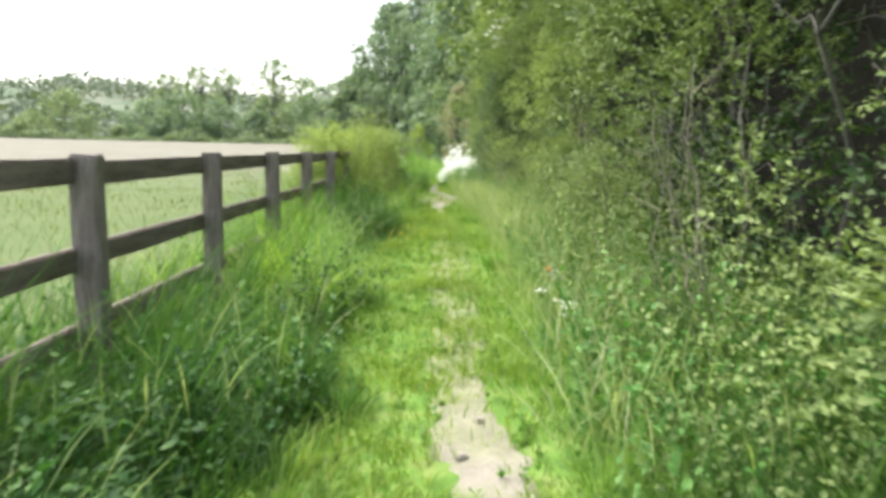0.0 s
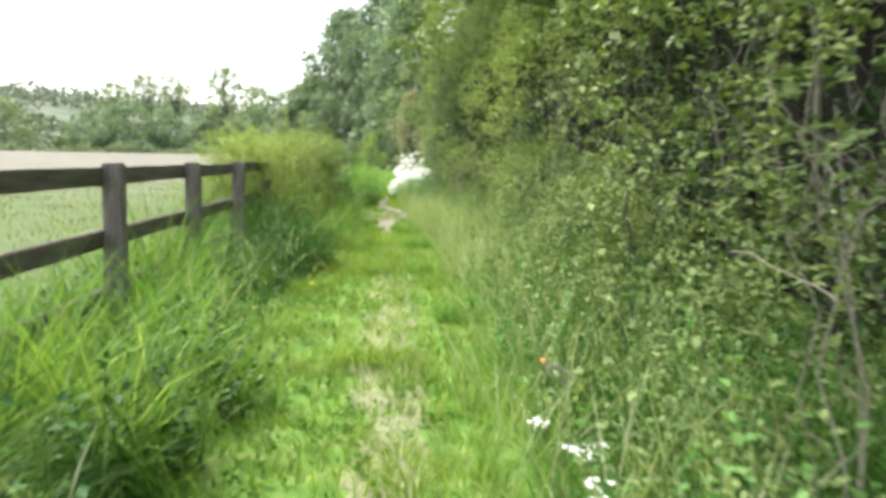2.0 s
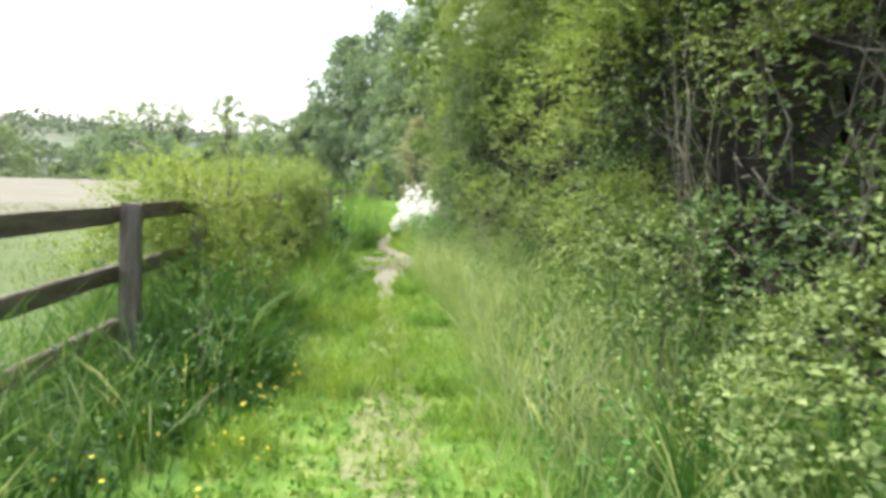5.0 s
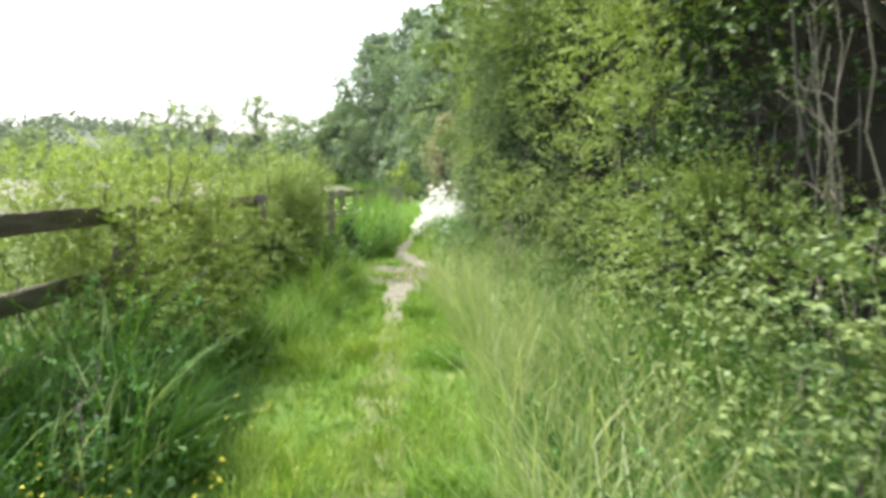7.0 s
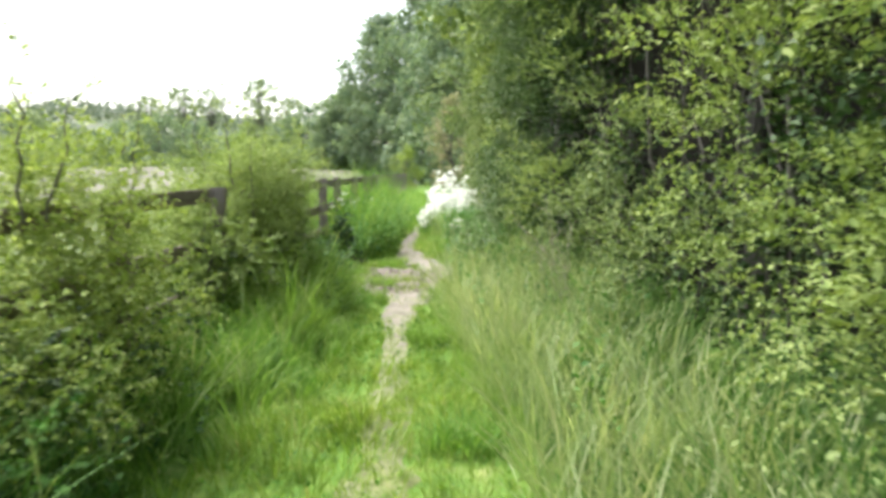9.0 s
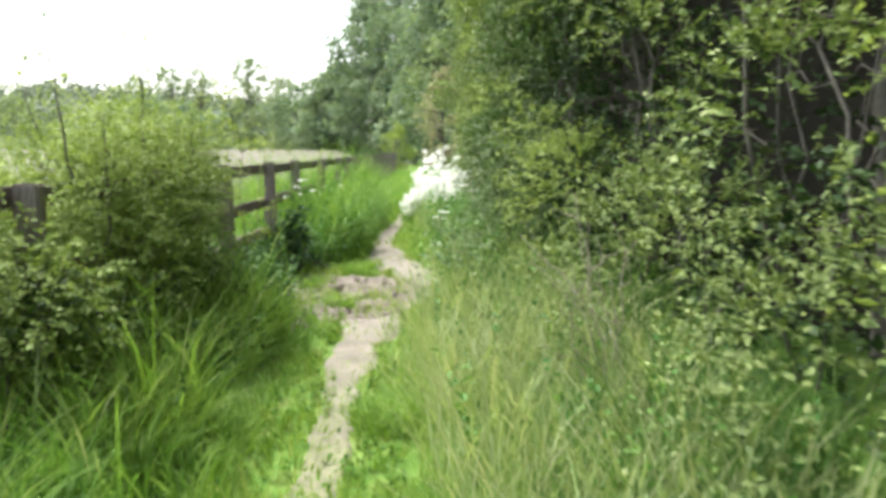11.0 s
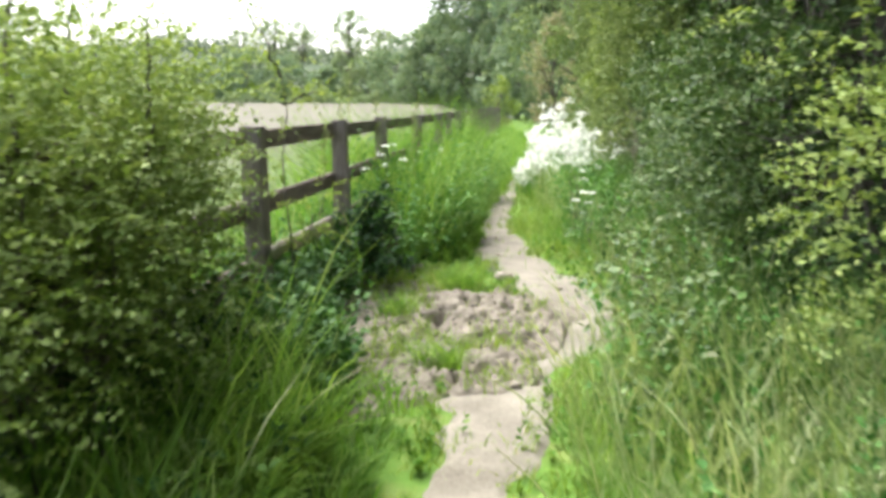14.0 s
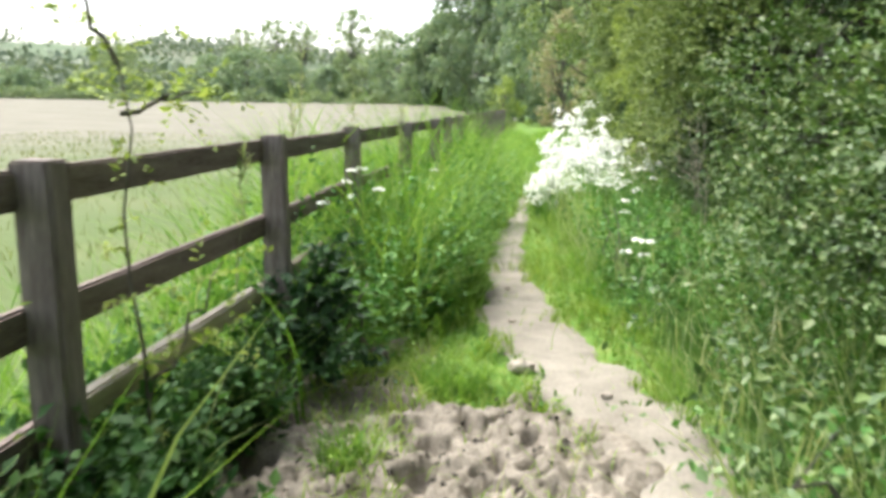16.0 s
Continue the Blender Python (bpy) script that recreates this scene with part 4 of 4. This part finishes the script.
def dead_shrub(x, y, n, z0, z1):
    """A spray of bleached dead stems with short side twigs, leaning out of the hedge."""
    ob = thing("dead_shrub", (x, y, 0), "bleached grey dead stems hanging in the hedge", "branch", "dead stems in the hedge")
    for _ in range(n):
        foot = (rng.normal(.12, .08), rng.normal(0, .12), rng.uniform(0, .1))
        tip = (rng.normal(-.02, .1), rng.normal(0, .2), rng.uniform(z0, z1))
        P, R = wander(foot, tip, rng.uniform(.003, .006), .002, 10, .03)
        lines = [(P, R)]
        for k in rng.integers(4, 9, 4):
            lines.append(wander(P[k], P[k] + np.array([rng.normal(-.05, .1), rng.normal(0, .12), rng.uniform(.05, .25)]), .003, .0015, 5, .015))
        V, T = tubes(lines)
        part("stem", mesh_np("stem", V, T, M_STEM, True), ob)


dead_shrub(.52, 4.2, 4, 1.35, 1.75)
dead_shrub(.5, 4.95, 5, 1.3, 1.8)
dead_shrub(1.25, 12.4, 4, 1.9, 2.5)
dead_shrub(1.1, 11.4, 2, 1.8, 2.4)
dead_shrub(.55, 17.3, 6, .8, 1.3)
dead_shrub(.62, 26.2, 6, 1.2, 1.7)
dead_shrub(.7, 29.5, 6, 1.4, 1.9)


def litter_bottle(at):
    """Crushed drinks bottle caught in the grass."""
    ob = thing("plastic_bottle", at, "crushed pale grey plastic bottle with an orange cap in the grass", "litter")
    prof = [(-.115, .006), (-.11, .03), (-.05, .034), (0, .029), (.05, .033), (.085, .026), (.1, .014), (.118, .012)]
    a = np.linspace(0, 2 * np.pi, 16, endpoint=False)
    V = np.array([(r * math.cos(t) * (1 + .12 * math.sin(3 * t + 40 * z)), r * math.sin(t) * .7, z) for z, r in prof for t in a])
    T = []
    for k in range(len(prof) - 1):
        for m in range(16):
            p, q = k * 16 + m, k * 16 + (m + 1) % 16
            T += [(p, q, q + 16), (p, q + 16, p + 16)]
    part("bottle", mesh_np("bottle", V, T, M_PLASTIC, True), ob)
    C = np.array([(r * math.cos(t), r * math.sin(t), z) for z, r in ((.112, .0155), (.132, .0155), (.133, .001)) for t in a])
    part("cap", mesh_np("cap", C, T[:64], M_CAP, True), ob, "orange-red cap")
    ob.matrix_world = pose(at[0], at[1], at[2], 25, -52, 0)


litter_bottle((.2, 6.65, .36))


def hedge_blossom(at, r, n):
    ob = thing("hedge_blossom", at, "white blossom sprays high in the hawthorn hedge", "flower", "white flowers in the hedge")
    c = rng.normal(0, r, (n, 3)) * np.array([.6, 1, .8])
    V, T = disc_fans(umbel_points(c, rng.uniform(.04, .07, n), 16), rng.uniform(.012, .02, n * 16), 5, .7)
    part("blossom", mesh_np("blossom", V, T, M_PETAL), ob)
    V, T = tubes([wander((.5, 0, -.5), p, .006, .002, 5, .02) for p in c[::3]], 4)
    part("stem_tangle", mesh_np("stem_tangle", V, T, M_BARK, True), ob)


hedge_blossom((.78, 20.9, 4.25), .22, 26)
hedge_blossom((.62, 20.2, 3.85), .16, 12)


def pebble(at, r):
    bm = bmesh.new()
    bmesh.ops.create_icosphere(bm, subdivisions=2, radius=1)
    off = Vector(at) * 3
    for v in bm.verts:
        v.co *= 1 + .35 * noise.noise(v.co * 1.3 + off)
        v.co = Vector((v.co.x * r, v.co.y * r * .8, v.co.z * r * .55))
    me = bpy.data.meshes.new("stone")
    bm.to_mesh(me); bm.free()
    me.materials.append(M_STONE)
    ob = tagged(new("stone", me), "small earthy stone lying on the path", "stone", "stones on the path")
    ob.location = at


for sx, sy, r in ((-.64, 24.05, .075), (-.5, 21.2, .03), (-.72, 25.1, .03), (-.35, 22.4, .035), (-.78, 26.2, .025), (-.58, 3.9, .03), (-.48, 4.4, .022), (-.2, 23.6, .03)):
    pebble((sx, sy, float(land(sx, sy)) + .025), r)

# crumbs of earth and dead leaf trodden into the mud
n = 520
x, y = rng.normal(-1.05, .42, n), rng.normal(22.5, .85, n)
ok = mud_at(x, y) > .4
x, y = x[ok], y[ok]
o = np.stack([x, y, mud_z(x, y) + .004], 1)
dd = unit(rng.normal(0, 1, (len(x), 3)) * np.array([1, 1, .35]))
V, T = leaf_arrays(o, dd, unit(rng.normal(0, .4, (len(x), 3)) + np.array([0, 0, 1])), rng.uniform(.02, .06, len(x)), rng.uniform(.012, .035, len(x)))
stuff("mud_litter", mesh_np("mud_litter", V, T, M_INNER), "dark crumbs and dead leaves trodden into mud", "litter")
n = 5600
x, y = rng.uniform(-1.9, -.3, n), rng.uniform(21, 24.4, n)
ok = (mud_at(x, y) > .2) & (vnoise(x * 3.2, y * 3.2, 99) > .54)
stuff("mud_grass", blade_mesh("mud_grass", x[ok], y[ok], rng.uniform(.05, .14, ok.sum()), rng.uniform(.005, .01, ok.sum()), rng.uniform(.4, 1.3, ok.sum()), M_LAWN, 2, z=mud_z(x[ok], y[ok])), "sparse grass left standing in the mud", "grass")


def stalk(x, y, h, tilt):
    """A dead grass stalk with a loose plume."""
    ob = thing("dry_grass_stalk", (x, y, float(land(x, y))), "tall bleached grass stalk standing by the fence", "grass", "dry stalks by the fence")
    P, R = wander((0, 0, 0), (tilt, .03, h), .005, .002, 10, .012)
    V, T = tubes([(P, R)], 5)
    part("stem", mesh_np("stem", V, T, M_STEM, True), ob)
    n = 46
    k = rng.uniform(.72, 1, n)
    o = np.stack([tilt * k, .03 * k, h * k], 1)
    dd = unit(rng.normal(0, .45, (n, 3)) + np.array([0, 0, .8]))
    V, T = leaf_arrays(o, dd, unit(rng.normal(0, 1, (n, 3))), rng.uniform(.05, .11, n), rng.uniform(.006, .012, n))
    part("plume", mesh_np("plume", V, T, M_SEED), ob)


for sx, sy, h, tilt in ((-2.12, 24.7, 1.85, .05), (-2.2, 25.1, 1.6, -.06), (-2.05, 23.2, 1.25, .1), (-1.75, 26.4, 1.45, .06), (-2.3, 27.2, 1.6, .04)):
    stalk(sx, sy, h, tilt)

# ---- trees and distance ----
def tree(at, h, spread_r, mat, leaf, clusters, per, label, airy=0.0, low=.12, name="tree", group="trees beyond the meadow"):
    """Tapered trunk with limbs that end in loose leaf clusters; airy: how open the crown is."""
    g = float(land(at[0], at[1]))
    ob = thing(name, (at[0], at[1], g), label, "tree", group)
    lines = [wander((0, 0, -.2), (rng.normal(0, h * .03), rng.normal(0, h * .03), h * .9), h * .018, h * .004, 9, h * .012)]
    spine = lines[0][0]
    zc = np.sort(rng.uniform(low, 1, clusters))
    prof = np.interp(zc, [low, low + .12, .45, .7, .88, 1], [.55, .8, 1, .85, .55, .12] if airy < .3 else [.2, .5, .8, 1, .9, .4]) * spread_r
    a = rng.uniform(0, 6.28, clusters)
    q = np.sqrt(rng.uniform(.25 if airy < .3 else .05, 1, clusters)) * (1 + .25 * rng.normal(0, 1, clusters))
    C = np.stack([np.cos(a) * prof * q, np.sin(a) * prof * q, zc * h], 1)
    C[:, 2] += rng.normal(0, h * .02, clusters)
    for k in rng.choice(clusters, min(clusters, 26), False):
        j = int(np.clip(zc[k] * 8 * .75, 1, 7))
        lines.append(wander(spine[j], C[k], h * .006, h * .0012, 6, h * .01))
    V, T = tubes(lines, 6)
    part("trunk", mesh_np("trunk", V, T, M_BARK, True), ob)
    rad = spread_r * rng.uniform(.16, .34, clusters) * (1 - .45 * airy)
    n = clusters * per
    d = unit(rng.normal(0, 1, (n, 3)))
    p = np.repeat(C, per, 0) + d * (np.repeat(rad, per) * rng.uniform(.35, 1, n) ** .6)[:, None] * np.array([1, 1, .75])
    nrm = unit(d + np.array([0, 0, .5]) + rng.normal(0, .5, (n, 3)))
    ld = unit(np.cross(nrm, rng.normal(0, 1, (n, 3))))
    ln = leaf * rng.uniform(.6, 1.5, n)
    V, T = leaf_arrays(p, ld, nrm, ln, ln * .7)
    part("crown", mesh_np("crown", V, T, mat), ob)
    return ob


DARK = "tall dense dark green tree beyond the hedge"
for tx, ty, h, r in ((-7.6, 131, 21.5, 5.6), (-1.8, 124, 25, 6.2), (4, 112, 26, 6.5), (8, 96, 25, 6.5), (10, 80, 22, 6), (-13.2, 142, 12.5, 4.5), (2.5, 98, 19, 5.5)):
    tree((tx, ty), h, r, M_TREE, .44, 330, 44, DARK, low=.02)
PALE = "airy tree beyond the meadow, leaves coloured paler for haze"
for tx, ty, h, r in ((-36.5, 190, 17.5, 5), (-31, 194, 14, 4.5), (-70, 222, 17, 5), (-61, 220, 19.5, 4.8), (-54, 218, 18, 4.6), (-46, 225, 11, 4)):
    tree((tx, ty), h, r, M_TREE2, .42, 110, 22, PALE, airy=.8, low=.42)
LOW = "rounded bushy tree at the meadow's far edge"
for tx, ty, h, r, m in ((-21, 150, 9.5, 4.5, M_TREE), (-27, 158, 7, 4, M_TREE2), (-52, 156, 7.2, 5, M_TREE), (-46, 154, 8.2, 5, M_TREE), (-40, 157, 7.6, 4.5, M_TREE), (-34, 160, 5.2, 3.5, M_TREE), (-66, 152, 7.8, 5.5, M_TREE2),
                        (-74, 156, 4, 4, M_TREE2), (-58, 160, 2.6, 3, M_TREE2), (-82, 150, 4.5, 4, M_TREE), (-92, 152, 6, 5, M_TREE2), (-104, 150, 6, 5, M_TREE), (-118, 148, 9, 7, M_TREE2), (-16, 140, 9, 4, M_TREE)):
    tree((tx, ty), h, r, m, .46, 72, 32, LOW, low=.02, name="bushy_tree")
tree((-2.5, 79), 3.6, 1.3, M_FRESH, .12, 70, 40, "pale yellow-green shrub at the end of the fence", low=.05, name="shrub", group="shrubs by the fence")
tree((.7, 57), 5.4, 1.3, M_BLUSH, .12, 80, 45, "shrub covered with fading pinkish blossom", low=.1, name="blossom_shrub", group="shrubs by the fence")
tree((2.6, 52), 8.5, 2.4, M_HAW, .16, 120, 60, "tall hawthorn at the end of the hedge", low=.03, name="hawthorn_tree", group="shrubs by the fence")
tree((3.9, 66), 13.5, 3.6, M_TREE2, .26, 150, 50, "grey-green tree behind the hedge", low=.03, name="hedge_tree", group="shrubs by the fence")
tree((3.2, 40), 8.5, 2.0, M_FRESH, .11, 120, 70, "light green hawthorn tree in the hedge", low=.05, name="hawthorn_tree", group="shrubs by the fence")

# crowns added mostly out of view overhead, to shade the hedge below
for k, (tx, ty) in enumerate(((2.3, 2), (2.5, 6), (2.4, 10), (2.7, 14), (2.5, 18.5), (2.4, 23), (2.7, 28), (3, 33))):
    tree((tx, ty), 6.6 + .4 * (k % 3), 2.6, M_HAW, .2, 120, 36, "hawthorn tree added above the hedge, mostly unseen, to shade it", low=.52, name="hawthorn_tree", group="trees in the hedge")


def hedgerow(y, x0, x1, h):
    n = int((x1 - x0) * 160)
    x = rng.uniform(x0, x1, n)
    top = h * (.15 + 1.5 * vnoise(x * .22, x * 0, 91) * vnoise(x * .9, x * 0, 92) * 1.6)
    z = rng.uniform(0, 1, n) * top
    p = np.stack([x, y + rng.normal(0, .8, n) + (x - x0) * .05, z], 1)
    p[:, 2] += land(p[:, 0], p[:, 1])
    nrm = unit(rng.normal(0, .6, (n, 3)) + np.array([0, -.5, .6]))
    ln = .4 * rng.uniform(.6, 1.4, n)
    V, T = leaf_arrays(p, unit(np.cross(nrm, rng.normal(0, 1, (n, 3)))), nrm, ln, ln * .7)
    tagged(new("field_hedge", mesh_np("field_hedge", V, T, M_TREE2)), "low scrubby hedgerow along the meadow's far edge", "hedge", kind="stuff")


hedgerow(140, -125, -2, 1.4)

n = 46000
a, d = rng.uniform(radians(95), radians(150), n), rng.uniform(240, 760, n)
x, y = d * np.cos(a), d * np.sin(a)
ok = smooth(.5, .6, vnoise(x / 70 + 3, y / 45, 95)) + .8 * smooth(690, 720, d) > rng.uniform(.2, 1, n)
x, y = x[ok], y[ok]
p = np.stack([x, y, land(x, y) + rng.uniform(0, 8, len(x)) * (.5 + vnoise(x / 9, y / 9, 96))], 1)
nrm = unit(rng.normal(0, .6, p.shape) + np.array([.2, -.5, .6]))
ln = rng.uniform(1.5, 3.6, len(x))
V, T = leaf_arrays(p, unit(np.cross(nrm, rng.normal(0, 1, p.shape))), nrm, ln, ln * .75)
stuff("far_woods", mesh_np("far_woods", V, T, M_WOODS), "woods and hedges on the far hillside, haze put into their colour", "woods")
